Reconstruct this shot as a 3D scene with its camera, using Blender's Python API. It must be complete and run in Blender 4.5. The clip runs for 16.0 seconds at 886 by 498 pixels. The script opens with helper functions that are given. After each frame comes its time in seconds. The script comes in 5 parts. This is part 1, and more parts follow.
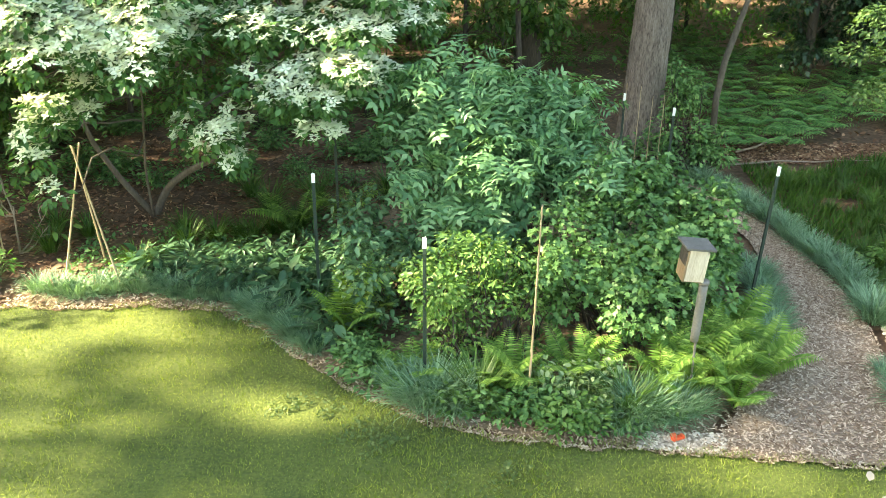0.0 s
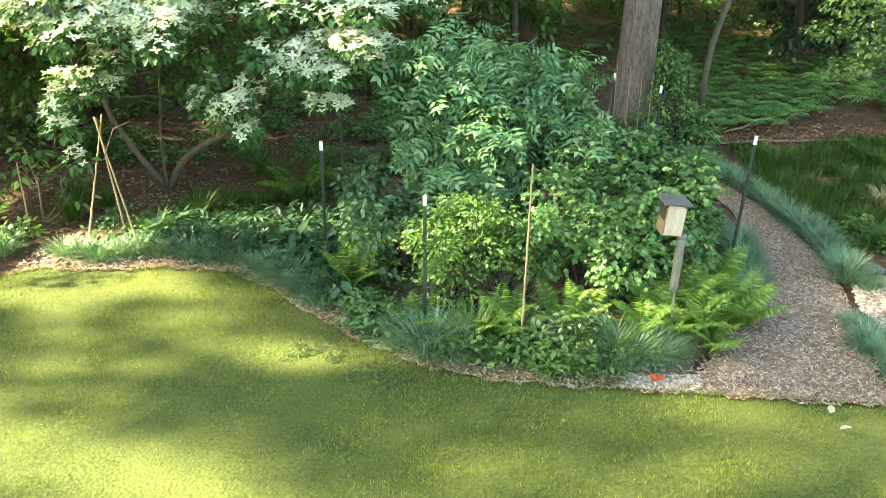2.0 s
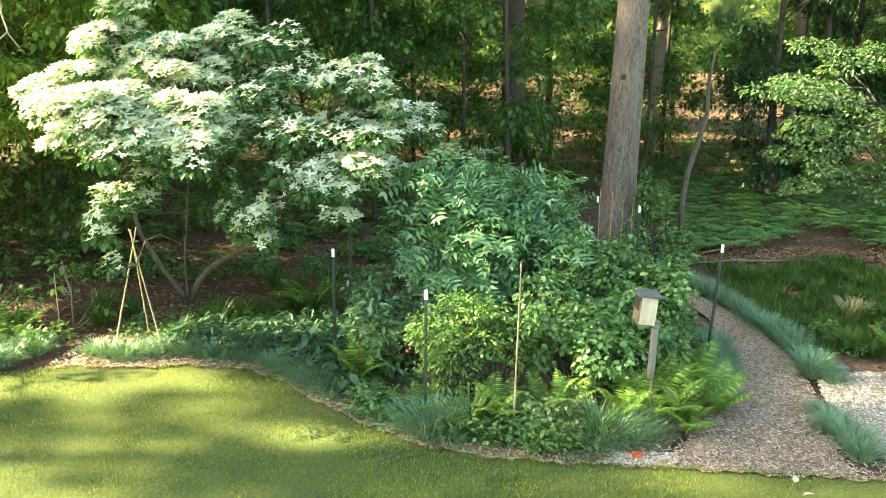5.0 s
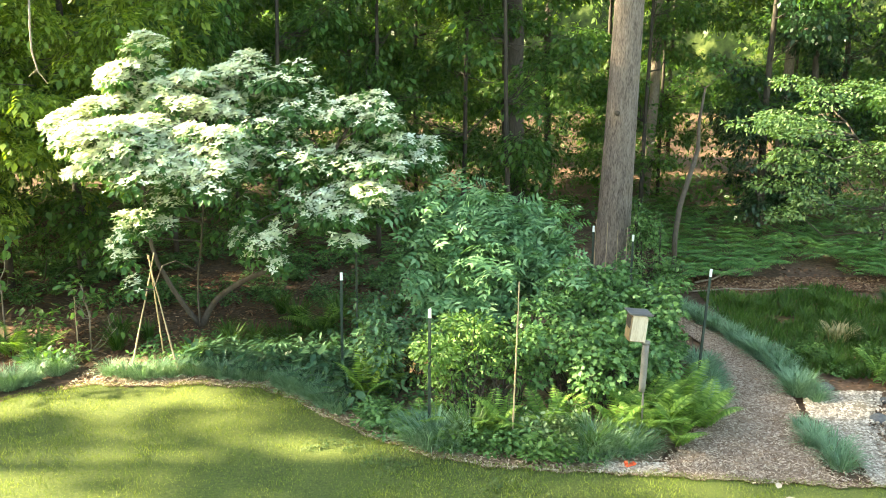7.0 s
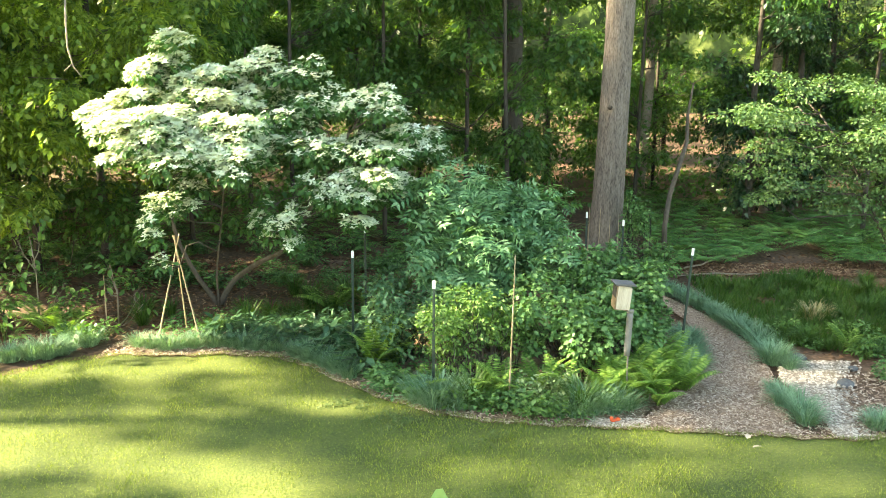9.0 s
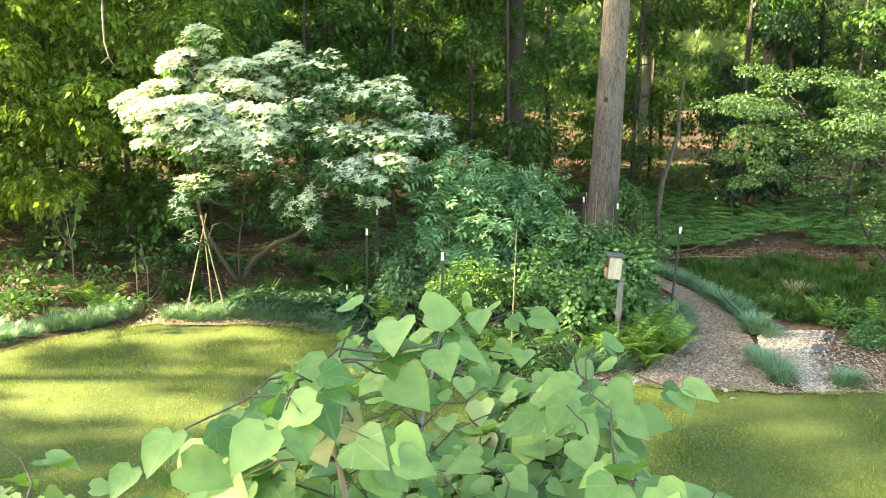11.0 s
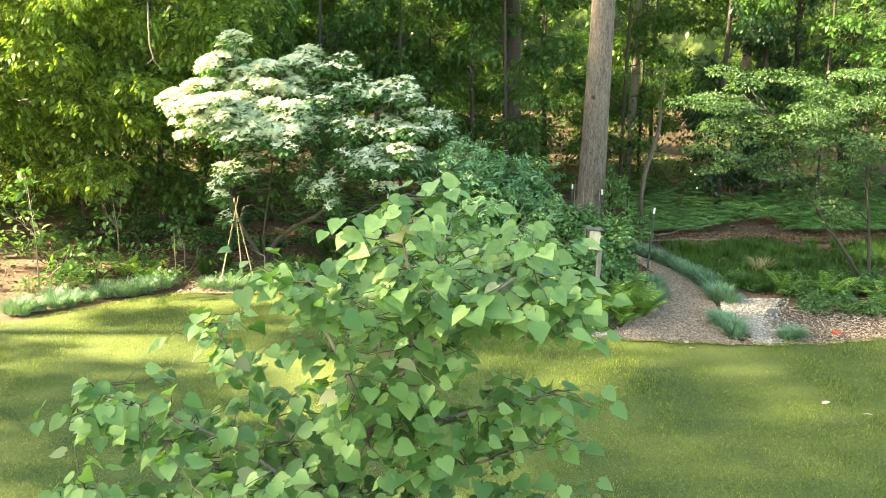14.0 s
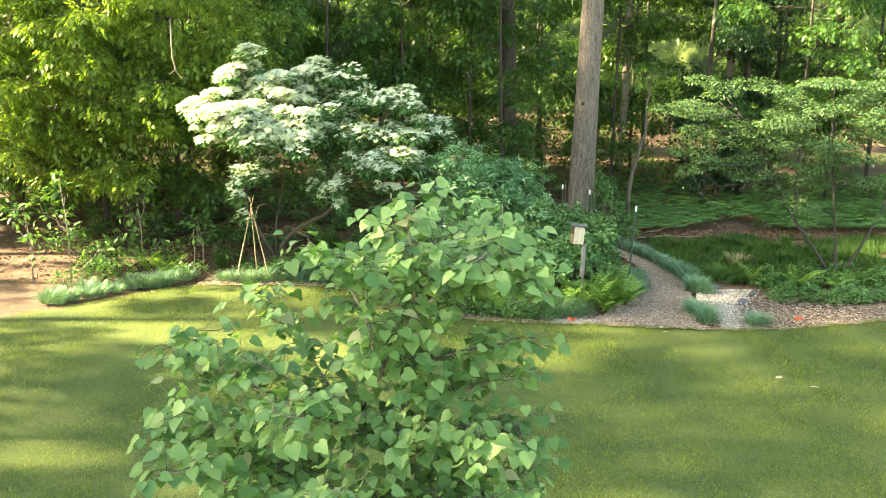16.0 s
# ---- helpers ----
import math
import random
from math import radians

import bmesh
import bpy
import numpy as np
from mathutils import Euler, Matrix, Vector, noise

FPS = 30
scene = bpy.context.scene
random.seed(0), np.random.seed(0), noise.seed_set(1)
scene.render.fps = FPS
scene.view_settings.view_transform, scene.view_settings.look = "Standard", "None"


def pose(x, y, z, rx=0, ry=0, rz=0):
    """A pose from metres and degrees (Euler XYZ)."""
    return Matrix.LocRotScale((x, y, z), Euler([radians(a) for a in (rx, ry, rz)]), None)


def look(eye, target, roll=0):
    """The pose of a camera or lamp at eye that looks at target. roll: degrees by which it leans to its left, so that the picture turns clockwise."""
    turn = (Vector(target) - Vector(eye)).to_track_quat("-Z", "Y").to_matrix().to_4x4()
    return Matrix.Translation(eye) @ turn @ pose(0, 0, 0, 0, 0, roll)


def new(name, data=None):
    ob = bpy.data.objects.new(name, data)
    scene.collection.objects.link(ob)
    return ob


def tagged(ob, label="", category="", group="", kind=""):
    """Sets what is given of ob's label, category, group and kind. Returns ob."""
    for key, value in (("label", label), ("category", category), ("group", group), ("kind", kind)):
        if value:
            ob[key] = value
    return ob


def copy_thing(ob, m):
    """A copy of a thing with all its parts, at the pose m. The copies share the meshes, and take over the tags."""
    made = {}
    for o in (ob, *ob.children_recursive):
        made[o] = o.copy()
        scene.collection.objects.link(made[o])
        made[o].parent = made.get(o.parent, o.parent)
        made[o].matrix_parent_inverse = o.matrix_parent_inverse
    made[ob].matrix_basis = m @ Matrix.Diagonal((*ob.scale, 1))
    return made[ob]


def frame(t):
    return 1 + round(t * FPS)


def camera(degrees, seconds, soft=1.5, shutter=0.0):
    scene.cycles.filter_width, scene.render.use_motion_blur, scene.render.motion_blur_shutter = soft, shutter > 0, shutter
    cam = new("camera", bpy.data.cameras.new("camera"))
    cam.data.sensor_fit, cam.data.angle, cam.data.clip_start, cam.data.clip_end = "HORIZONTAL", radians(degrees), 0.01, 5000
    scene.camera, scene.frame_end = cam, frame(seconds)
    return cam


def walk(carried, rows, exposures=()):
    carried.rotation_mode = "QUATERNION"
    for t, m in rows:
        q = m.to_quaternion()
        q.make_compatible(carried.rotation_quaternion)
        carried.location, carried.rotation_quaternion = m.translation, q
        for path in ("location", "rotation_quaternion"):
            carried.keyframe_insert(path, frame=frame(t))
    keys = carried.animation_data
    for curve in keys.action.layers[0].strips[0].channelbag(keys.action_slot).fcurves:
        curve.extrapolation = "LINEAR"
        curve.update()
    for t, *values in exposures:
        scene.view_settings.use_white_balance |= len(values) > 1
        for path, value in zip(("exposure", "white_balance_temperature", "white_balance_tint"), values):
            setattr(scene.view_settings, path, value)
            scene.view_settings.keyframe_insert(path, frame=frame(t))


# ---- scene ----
cam = camera(54.2, 16.0, soft=0.8)
METRES, EYE, TILT, LEAN, TURN = 8.0, 4.45, -24.0, 0.0, 0.0
ROWS = [
    (0.0, 0.0, 0.0, 0.0, 0.0, 0.0, 0.0),
    (0.5, 0.0005, -0.0156, -0.0096, 0.02, -0.05, -0.0),
    (1.0, 0.0008, -0.0362, -0.0218, 0.03, -0.07, -0.02),
    (1.5, 0.0016, -0.0582, -0.0352, 0.04, -0.07, -0.02),
    (2.0, 0.0023, -0.0811, -0.0494, 0.05, -0.07, -0.03),
    (2.5, 0.0032, -0.104, -0.0629, 0.06, 0.39, -0.02),
    (3.0, 0.0035, -0.127, -0.0774, 0.03, 2.78, -0.02),
    (3.5, 0.0042, -0.1486, -0.091, 0.0, 5.95, -0.03),
    (4.0, 0.005, -0.1691, -0.1036, 0.01, 7.69, -0.03),
    (6.5, 0.0003, -0.2494, -0.1513, 0.07, 11.52, -0.1),
    (7.0, 0.0009, -0.2701, -0.163, 0.09, 12.24, -0.11),
    (7.5, 0.0019, -0.2955, -0.1771, 0.12, 12.41, -0.15),
    (8.0, 0.0026, -0.3247, -0.1932, 0.16, 12.41, -0.17),
    (8.5, 0.0019, -0.3537, -0.21, 0.19, 12.4, -0.2),
    (9.0, -0.0001, -0.3811, -0.2269, 0.22, 12.39, -0.22),
    (11.5, -0.0106, -0.5381, -0.3175, 0.36, 12.42, -0.32),
    (12.0, -0.0115, -0.5765, -0.3389, 0.38, 12.42, -0.34),
    (12.5, -0.0118, -0.6142, -0.359, 0.42, 12.43, -0.36),
    (13.0, -0.013, -0.65, -0.3752, 0.4, 12.45, -0.37),
    (13.5, -0.012, -0.687, -0.3873, 0.42, 12.48, -0.39),
    (14.0, -0.0111, -0.7244, -0.3986, 0.44, 12.48, -0.39),
    (14.5, -0.01, -0.7633, -0.4098, 0.45, 12.5, -0.4),
    (15.0, -0.0081, -0.8034, -0.4221, 0.47, 12.49, -0.4),
    (15.5, -0.0059, -0.8447, -0.4347, 0.5, 12.49, -0.4),
    (16.0, -0.0042, -0.8875, -0.4475, 0.52, 12.51, -0.38),
]
walk(cam, [(t, pose(0, 0, EYE, TILT, LEAN, TURN) @ pose(METRES * x, METRES * y, METRES * z, 90 + pitch, roll, yaw)) for t, x, y, z, yaw, pitch, roll in ROWS],
     exposures=[(0.0, 3.28, 8500, 1), (9.0, 3.28, 8500, 1), (13.0, 3.24, 8900, 1), (16.0, 3.24, 8900, 1)])

# world, sun and exposure
SUN_FROM = Vector((-0.87, 0.0, 0.5)).normalized()
world = bpy.data.worlds.new("sky")
scene.world = world
world.use_nodes = True
wn = world.node_tree.nodes
sky = wn.new("ShaderNodeTexSky")
sky.sky_type = 'NISHITA'
sky.sun_disc = False
sky.sun_elevation = math.asin(SUN_FROM.z)
sky.sun_rotation = math.atan2(SUN_FROM.x, SUN_FROM.y)
world.node_tree.links.new(sky.outputs[0], wn["Background"].inputs[0])
wn["Background"].inputs[1].default_value = 0.11
sun_data = bpy.data.lights.new("sun", 'SUN')
sun_data.energy = 4.8
sun_data.angle = radians(1.4)
sun_data.color = (1.0, 0.92, 0.76)
sun = new("sun", sun_data)
sun.matrix_world = look(SUN_FROM * 60, (0, 0, 0))

rng = np.random.default_rng(7)


# ---------------------------------------------------------------- materials
def material(name):
    m = bpy.data.materials.new(name)
    m.use_nodes = True
    nt = m.node_tree
    return m, nt, nt.nodes, nt.nodes["Principled BSDF"]


def ramp(nodes, stops):
    r = nodes.new("ShaderNodeValToRGB")
    e = r.color_ramp.elements
    while len(e) < len(stops):
        e.new(0.5)
    for k, (p, c) in enumerate(stops):
        e[k].position, e[k].color = p, (*c, 1)
    return r


def leaf_material(name, dark, mid, light, through_light=0.35, rough=0.45, source="island", yellow=None):
    """Foliage: colour varies leaf by leaf and by patches; thin leaves let light through."""
    m, nt, n, b = material(name)
    if source == "island":
        var = n.new("ShaderNodeNewGeometry").outputs["Random Per Island"]
    else:
        var = n.new("ShaderNodeObjectInfo").outputs["Random"]
    r = ramp(n, [(0.0, dark), (0.5, mid), (1.0, light)])
    nt.links.new(var, r.inputs[0])
    noi = n.new("ShaderNodeTexNoise")
    noi.inputs["Scale"].default_value = 2.3
    noi.inputs["Detail"].default_value = 3
    tex = n.new("ShaderNodeTexCoord")
    nt.links.new(tex.outputs["Object"], noi.inputs["Vector"])
    mul = n.new("ShaderNodeMix")
    mul.data_type, mul.blend_type = 'RGBA', 'MULTIPLY'
    mul.inputs[0].default_value = 0.6
    r2 = ramp(n, [(0.3, (0.62, 0.72, 0.62)), (0.7, (1.25, 1.2, 1.0))])
    nt.links.new(noi.outputs["Fac"], r2.inputs[0])
    nt.links.new(r.outputs[0], mul.inputs[6])
    nt.links.new(r2.outputs[0], mul.inputs[7])
    nt.links.new(mul.outputs[2], b.inputs["Base Color"])
    b.inputs["Roughness"].default_value = rough
    b.inputs["Specular IOR Level"].default_value = 0.35
    tr = n.new("ShaderNodeBsdfTranslucent")
    gain = n.new("ShaderNodeMix")
    gain.data_type, gain.blend_type = 'RGBA', 'MULTIPLY'
    gain.inputs[0].default_value = 1.0
    gain.inputs[7].default_value = (*(yellow or (1.5, 1.55, 0.6)), 1)
    nt.links.new(mul.outputs[2], gain.inputs[6])
    nt.links.new(gain.outputs[2], tr.inputs["Color"])
    mix = n.new("ShaderNodeMixShader")
    mix.inputs[0].default_value = through_light
    nt.links.new(b.outputs[0], mix.inputs[1])
    nt.links.new(tr.outputs[0], mix.inputs[2])
    nt.links.new(mix.outputs[0], n["Material Output"].inputs["Surface"])
    return m


def patchy_material(name, stops, scale, fine, fine_amount=0.5, rough=0.9, bump=0.3, stretch=(1, 1, 1)):
    """Two scales of noise in colour and relief."""
    m, nt, n, b = material(name)
    tex = n.new("ShaderNodeTexCoord")
    mp = n.new("ShaderNodeMapping")
    mp.inputs["Scale"].default_value = stretch
    nt.links.new(tex.outputs["Object"], mp.inputs[0])
    a = n.new("ShaderNodeTexNoise")
    a.inputs["Scale"].default_value, a.inputs["Detail"].default_value = scale, 5
    c = n.new("ShaderNodeTexNoise")
    c.inputs["Scale"].default_value, c.inputs["Detail"].default_value = fine, 6
    nt.links.new(mp.outputs[0], a.inputs["Vector"])
    nt.links.new(mp.outputs[0], c.inputs["Vector"])
    mix = n.new("ShaderNodeMix")
    mix.inputs[0].default_value = fine_amount
    nt.links.new(a.outputs["Fac"], mix.inputs[2])
    nt.links.new(c.outputs["Fac"], mix.inputs[3])
    r = ramp(n, stops)
    nt.links.new(mix.outputs[0], r.inputs[0])
    nt.links.new(r.outputs[0], b.inputs["Base Color"])
    b.inputs["Roughness"].default_value = rough
    bp = n.new("ShaderNodeBump")
    bp.inputs["Strength"].default_value, bp.inputs["Distance"].default_value = bump, 0.02
    nt.links.new(c.outputs["Fac"], bp.inputs["Height"])
    nt.links.new(bp.outputs[0], b.inputs["Normal"])
    return m


def chip_material(name, stops, rough=0.85):
    m, nt, n, b = material(name)
    g = n.new("ShaderNodeNewGeometry")
    r = ramp(n, stops)
    nt.links.new(g.outputs["Random Per Island"], r.inputs[0])
    nt.links.new(r.outputs[0], b.inputs["Base Color"])
    b.inputs["Roughness"].default_value = rough
    return m


M_LITTER = patchy_material("leaf_litter", [(0.3, (0.04, 0.022, 0.013)), (0.5, (0.115, 0.064, 0.038)), (0.7, (0.22, 0.135, 0.085))], 0.7, 14, 0.6)
M_SOIL = patchy_material("bed_mulch", [(0.3, (0.0725, 0.0508, 0.0319)), (0.55, (0.2030, 0.1377, 0.0870)), (0.75, (0.3770, 0.2755, 0.1885))], 1.5, 26, 0.6)
M_LAWN = patchy_material("lawn_sward", [(0.36, (0.034, 0.054, 0.008)), (0.5, (0.075, 0.10, 0.016)), (0.66, (0.13, 0.15, 0.032))], 0.9, 34, 0.5, bump=0.7)
M_BLADE = leaf_material("lawn_grass", (0.06, 0.10, 0.013), (0.14, 0.19, 0.03), (0.30, 0.33, 0.10), 0.3)
M_PATH = patchy_material("path_bed", [(0.3, (0.17, 0.115, 0.082)), (0.55, (0.31, 0.225, 0.17)), (0.75, (0.43, 0.335, 0.265))], 2.0, 40, 0.6)
M_CHIP = chip_material("wood_chip", [(0.0, (0.14, 0.085, 0.055)), (0.35, (0.28, 0.19, 0.135)), (0.7, (0.42, 0.31, 0.235)), (1.0, (0.62, 0.50, 0.40))])
M_LITTERLEAF = chip_material("dead_leaf", [(0.0, (0.0638, 0.0286, 0.0136)), (0.4, (0.1487, 0.0685, 0.0340)), (0.8, (0.2444, 0.1286, 0.0723)), (1.0, (0.4250, 0.2688, 0.1650))])
M_PEBBLE = chip_material("pebble", [(0.0, (0.16, 0.125, 0.095)), (0.5, (0.34, 0.28, 0.225)), (1.0, (0.62, 0.54, 0.45))])
M_GRAVELBED = patchy_material("gravel_bed", [(0.3, (0.1200, 0.0924, 0.0625)), (0.7, (0.3300, 0.2660, 0.1875))], 3, 60, 0.7)
M_BARK = patchy_material("bark_grey", [(0.34, (0.045, 0.034, 0.027)), (0.48, (0.15, 0.118, 0.098)), (0.66, (0.26, 0.215, 0.185))], 7, 30, 0.6, bump=1.0, stretch=(3, 3, 0.5))
M_BARKDARK = patchy_material("bark_dark", [(0.3, (0.022, 0.018, 0.014)), (0.7, (0.08, 0.064, 0.05))], 3, 22, 0.6, bump=0.8, stretch=(2, 2, 0.5))
M_TWIG = patchy_material("bark_smooth", [(0.3, (0.14, 0.11, 0.085)), (0.7, (0.33, 0.27, 0.21))], 5, 40, 0.5, bump=0.3, stretch=(1, 1, 0.4))
M_STEM = patchy_material("dogwood_bark", [(0.3, (0.0525, 0.0413, 0.0315)), (0.7, (0.1500, 0.1200, 0.0938))], 5, 40, 0.5, bump=0.5, stretch=(1, 1, 0.4))
M_BAMBOO = patchy_material("bamboo", [(0.3, (0.26, 0.185, 0.10)), (0.7, (0.48, 0.37, 0.235))], 6, 60, 0.5, rough=0.6, bump=0.1, stretch=(1, 1, 0.3))
M_POST = patchy_material("green_steel", [(0.3, (0.010, 0.022, 0.018)), (0.7, (0.022, 0.045, 0.036))], 6, 70, 0.5, rough=0.45, bump=0.1)
M_WHITE = patchy_material("white_paint", [(0.3, (0.68, 0.68, 0.66)), (0.7, (0.85, 0.85, 0.84))], 20, 120, 0.5, rough=0.5, bump=0.1)
M_WIRE = patchy_material("netting", [(0.3, (0.02, 0.025, 0.02)), (0.7, (0.05, 0.055, 0.05))], 20, 90, 0.5, rough=0.6, bump=0.0)
M_BOXWOOD = patchy_material("weathered_cedar", [(0.3, (0.42, 0.33, 0.24)), (0.55, (0.62, 0.53, 0.42)), (0.75, (0.72, 0.65, 0.55))], 5, 40, 0.5, rough=0.75, bump=0.3, stretch=(3, 3, 0.4))
# amber cedar, its colour darkened for the box's shaded left side
M_BOXSIDE = patchy_material("amber_cedar_shaded", [(0.3, (0.16, 0.10, 0.055)), (0.7, (0.36, 0.25, 0.15))], 6, 40, 0.5, rough=0.75, bump=0.3, stretch=(3, 3, 0.4))
M_ROOF = patchy_material("grey_roof_board", [(0.3, (0.075, 0.072, 0.07)), (0.7, (0.15, 0.145, 0.14))], 8, 60, 0.5, rough=0.8, bump=0.3)
M_PIPE = patchy_material("galvanised_pipe", [(0.3, (0.12, 0.11, 0.10)), (0.7, (0.22, 0.205, 0.19))], 5, 50, 0.5, rough=0.5, bump=0.1)
M_RED = patchy_material("orange_red_plastic", [(0.3, (0.55, 0.07, 0.025)), (0.7, (0.75, 0.13, 0.05))], 10, 60, 0.5, rough=0.5, bump=0.1)
M_STONE = patchy_material("field_stone", [(0.3, (0.06, 0.062, 0.065)), (0.7, (0.16, 0.16, 0.16))], 6, 40, 0.5, rough=0.85, bump=0.5)
M_LOG = patchy_material("dead_branch", [(0.3, (0.16, 0.11, 0.08)), (0.7, (0.36, 0.28, 0.22))], 5, 40, 0.5, bump=0.5)
M_BRACT = leaf_material("dogwood_bract", (0.62, 0.67, 0.48), (0.79, 0.82, 0.68), (0.88, 0.89, 0.80), 0.25, yellow=(1.0, 1.02, 0.85))

# far distance: sun patches painted into the ramp, whole sheet glowing faintly
M_FAR = patchy_material("far_green_glow", [(0.42, (0.01, 0.022, 0.006)), (0.55, (0.05, 0.085, 0.02)), (0.7, (0.36, 0.42, 0.12))], 0.4, 1.6, 0.5, bump=0.0)
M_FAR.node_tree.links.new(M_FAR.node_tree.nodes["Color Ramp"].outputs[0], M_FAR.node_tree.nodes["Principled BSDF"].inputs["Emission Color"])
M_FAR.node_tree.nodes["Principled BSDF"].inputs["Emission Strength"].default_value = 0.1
L_DOGWOOD = leaf_material("dogwood_leaf", (0.043, 0.11, 0.04), (0.0731, 0.165, 0.06), (0.1118, 0.22, 0.085))
L_TIERED = leaf_material("tiered_leaf", (0.04, 0.092, 0.036), (0.076, 0.142, 0.06), (0.15, 0.232, 0.112), 0.3)
L_ELDER = leaf_material("elder_leaf", (0.06, 0.15, 0.07), (0.125, 0.26, 0.135), (0.26, 0.42, 0.24), 0.25)
L_BRAMBLE = leaf_material("bramble_leaf", (0.05, 0.12, 0.045), (0.10, 0.21, 0.078), (0.19, 0.33, 0.14), 0.25)
L_VIBURNUM = leaf_material("viburnum_leaf", (0.0473, 0.1155, 0.0550), (0.0804, 0.1650, 0.0880), (0.1608, 0.2750, 0.1540), 0.2)
L_BRIGHT = leaf_material("bright_leaf", (0.055, 0.13, 0.035), (0.105, 0.205, 0.062), (0.20, 0.31, 0.11), 0.3)
L_WEED = leaf_material("lawn_weed_leaf", (0.06, 0.10, 0.035), (0.095, 0.14, 0.05), (0.15, 0.19, 0.085), 0.2, 0.7)
L_PALE = leaf_material("pale_variegated_leaf", (0.09, 0.16, 0.07), (0.16, 0.24, 0.12), (0.34, 0.41, 0.26), 0.2)
L_DARK = leaf_material("hellebore_leaf", (0.028, 0.08, 0.04), (0.055, 0.125, 0.068), (0.10, 0.19, 0.12), 0.15, 0.4)
L_FERN = leaf_material("fern_leaf", (0.0924, 0.1914, 0.0396), (0.1584, 0.2772, 0.0660), (0.2640, 0.3960, 0.1188), 0.3)
L_FERNDARK = leaf_material("woodland_fern_leaf", (0.06, 0.15, 0.05), (0.12, 0.25, 0.085), (0.22, 0.38, 0.14), 0.3)
L_LIRIOPE = leaf_material("liriope_blade", (0.085, 0.165, 0.105), (0.165, 0.285, 0.19), (0.29, 0.43, 0.315), 0.2)
L_SEDGE = leaf_material("sedge_blade", (0.032, 0.082, 0.016), (0.056, 0.125, 0.026), (0.10, 0.18, 0.045), 0.3)
L_REDBUD = leaf_material("redbud_leaf", (0.082, 0.175, 0.062), (0.155, 0.265, 0.10), (0.27, 0.385, 0.16), 0.36, 0.5, yellow=(1.3, 1.5, 0.7))
L_REDBUD_ONE = leaf_material("redbud_single_leaf", (0.082, 0.175, 0.062), (0.155, 0.265, 0.10), (0.27, 0.385, 0.16), 0.36, 0.5, source="object", yellow=(1.3, 1.5, 0.7))
for mat in (L_REDBUD, L_REDBUD_ONE):
    # a few young leaves are still pale and pinkish
    stops = mat.node_tree.nodes["Color Ramp"].color_ramp.elements
    stops[2].position = 0.965
    for p in (0.98, 1.0):
        stops.new(p).color = (0.31, 0.30, 0.18, 1)
# palmate veins on the single leaves
nt = L_REDBUD_ONE.node_tree
bsdf = nt.nodes["Principled BSDF"]
base_colour = bsdf.inputs["Base Color"].links[0].from_socket
tc, sep = nt.nodes.new("ShaderNodeTexCoord"), nt.nodes.new("ShaderNodeSeparateXYZ")
nt.links.new(tc.outputs["Object"], sep.inputs[0])
chain = None
for op, second in (('ARCTAN2', None), ('MULTIPLY', 9.0), ('COSINE', None), ('MAXIMUM', 0.0), ('POWER', 26.0), ('MULTIPLY', 0.55)):
    node = nt.nodes.new("ShaderNodeMath")
    node.operation = op
    if op == 'ARCTAN2':
        nt.links.new(sep.outputs[1], node.inputs[0])
        nt.links.new(sep.outputs[0], node.inputs[1])
    else:
        nt.links.new(chain, node.inputs[0])
        if second is not None:
            node.inputs[1].default_value = second
    chain = node.outputs[0]
vein = nt.nodes.new("ShaderNodeMix")
vein.data_type = 'RGBA'
vein.inputs[7].default_value = (0.26, 0.36, 0.16, 1)
nt.links.new(chain, vein.inputs[0])
nt.links.new(base_colour, vein.inputs[6])
nt.links.new(vein.outputs[2], bsdf.inputs["Base Color"])
# one woods leaf coloured three ways: deep for shade, yellower for near and far sun
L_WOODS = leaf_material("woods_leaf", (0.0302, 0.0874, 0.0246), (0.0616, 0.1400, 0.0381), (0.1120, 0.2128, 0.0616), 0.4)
L_SUNTINT = leaf_material("suntinted_woods_leaf", (0.085, 0.155, 0.032), (0.16, 0.245, 0.05), (0.27, 0.36, 0.095), 0.45)
L_FAR = leaf_material("far_suntinted_leaf", (0.032, 0.075, 0.016), (0.07, 0.13, 0.028), (0.15, 0.235, 0.06), 0.4)
L_EVERGREEN = leaf_material("evergreen_leaf", (0.0103, 0.035, 0.014), (0.0189, 0.055, 0.022), (0.0344, 0.085, 0.035), 0.12, 0.35)


# ---------------------------------------------------------------- mesh helpers
def mesh_from(name, verts, faces, mat, smooth=False):
    """verts: (n, 3) array. faces: list of (k, corners) index arrays."""
    me = bpy.data.meshes.new(name)
    me.vertices.add(len(verts))
    me.vertices.foreach_set("co", np.asarray(verts, np.float32).ravel())
    loops = np.concatenate([np.asarray(f).ravel() for f in faces]).astype(np.int32)
    sizes = np.concatenate([np.full(len(f), np.asarray(f).shape[1]) for f in faces])
    me.loops.add(len(loops))
    me.loops.foreach_set("vertex_index", loops)
    me.polygons.add(len(sizes))
    me.polygons.foreach_set("loop_start", np.concatenate([[0], np.cumsum(sizes)[:-1]]).astype(np.int32))
    if smooth:
        me.polygons.foreach_set("use_smooth", np.ones(len(sizes), bool))
    me.materials.append(mat)
    me.update(calc_edges=True)
    return me


def part(name, data, mat, parent=None, label=""):
    """Links a bmesh or a mesh as one object under a thing or a part."""
    if isinstance(data, bmesh.types.BMesh):
        me = bpy.data.meshes.new(name)
        data.to_mesh(me)
        data.free()
        me.materials.append(mat)
        data = me
    ob = new(name, data)
    if parent is not None:
        ob.parent = parent
    if label:
        ob["label"] = label
    return ob


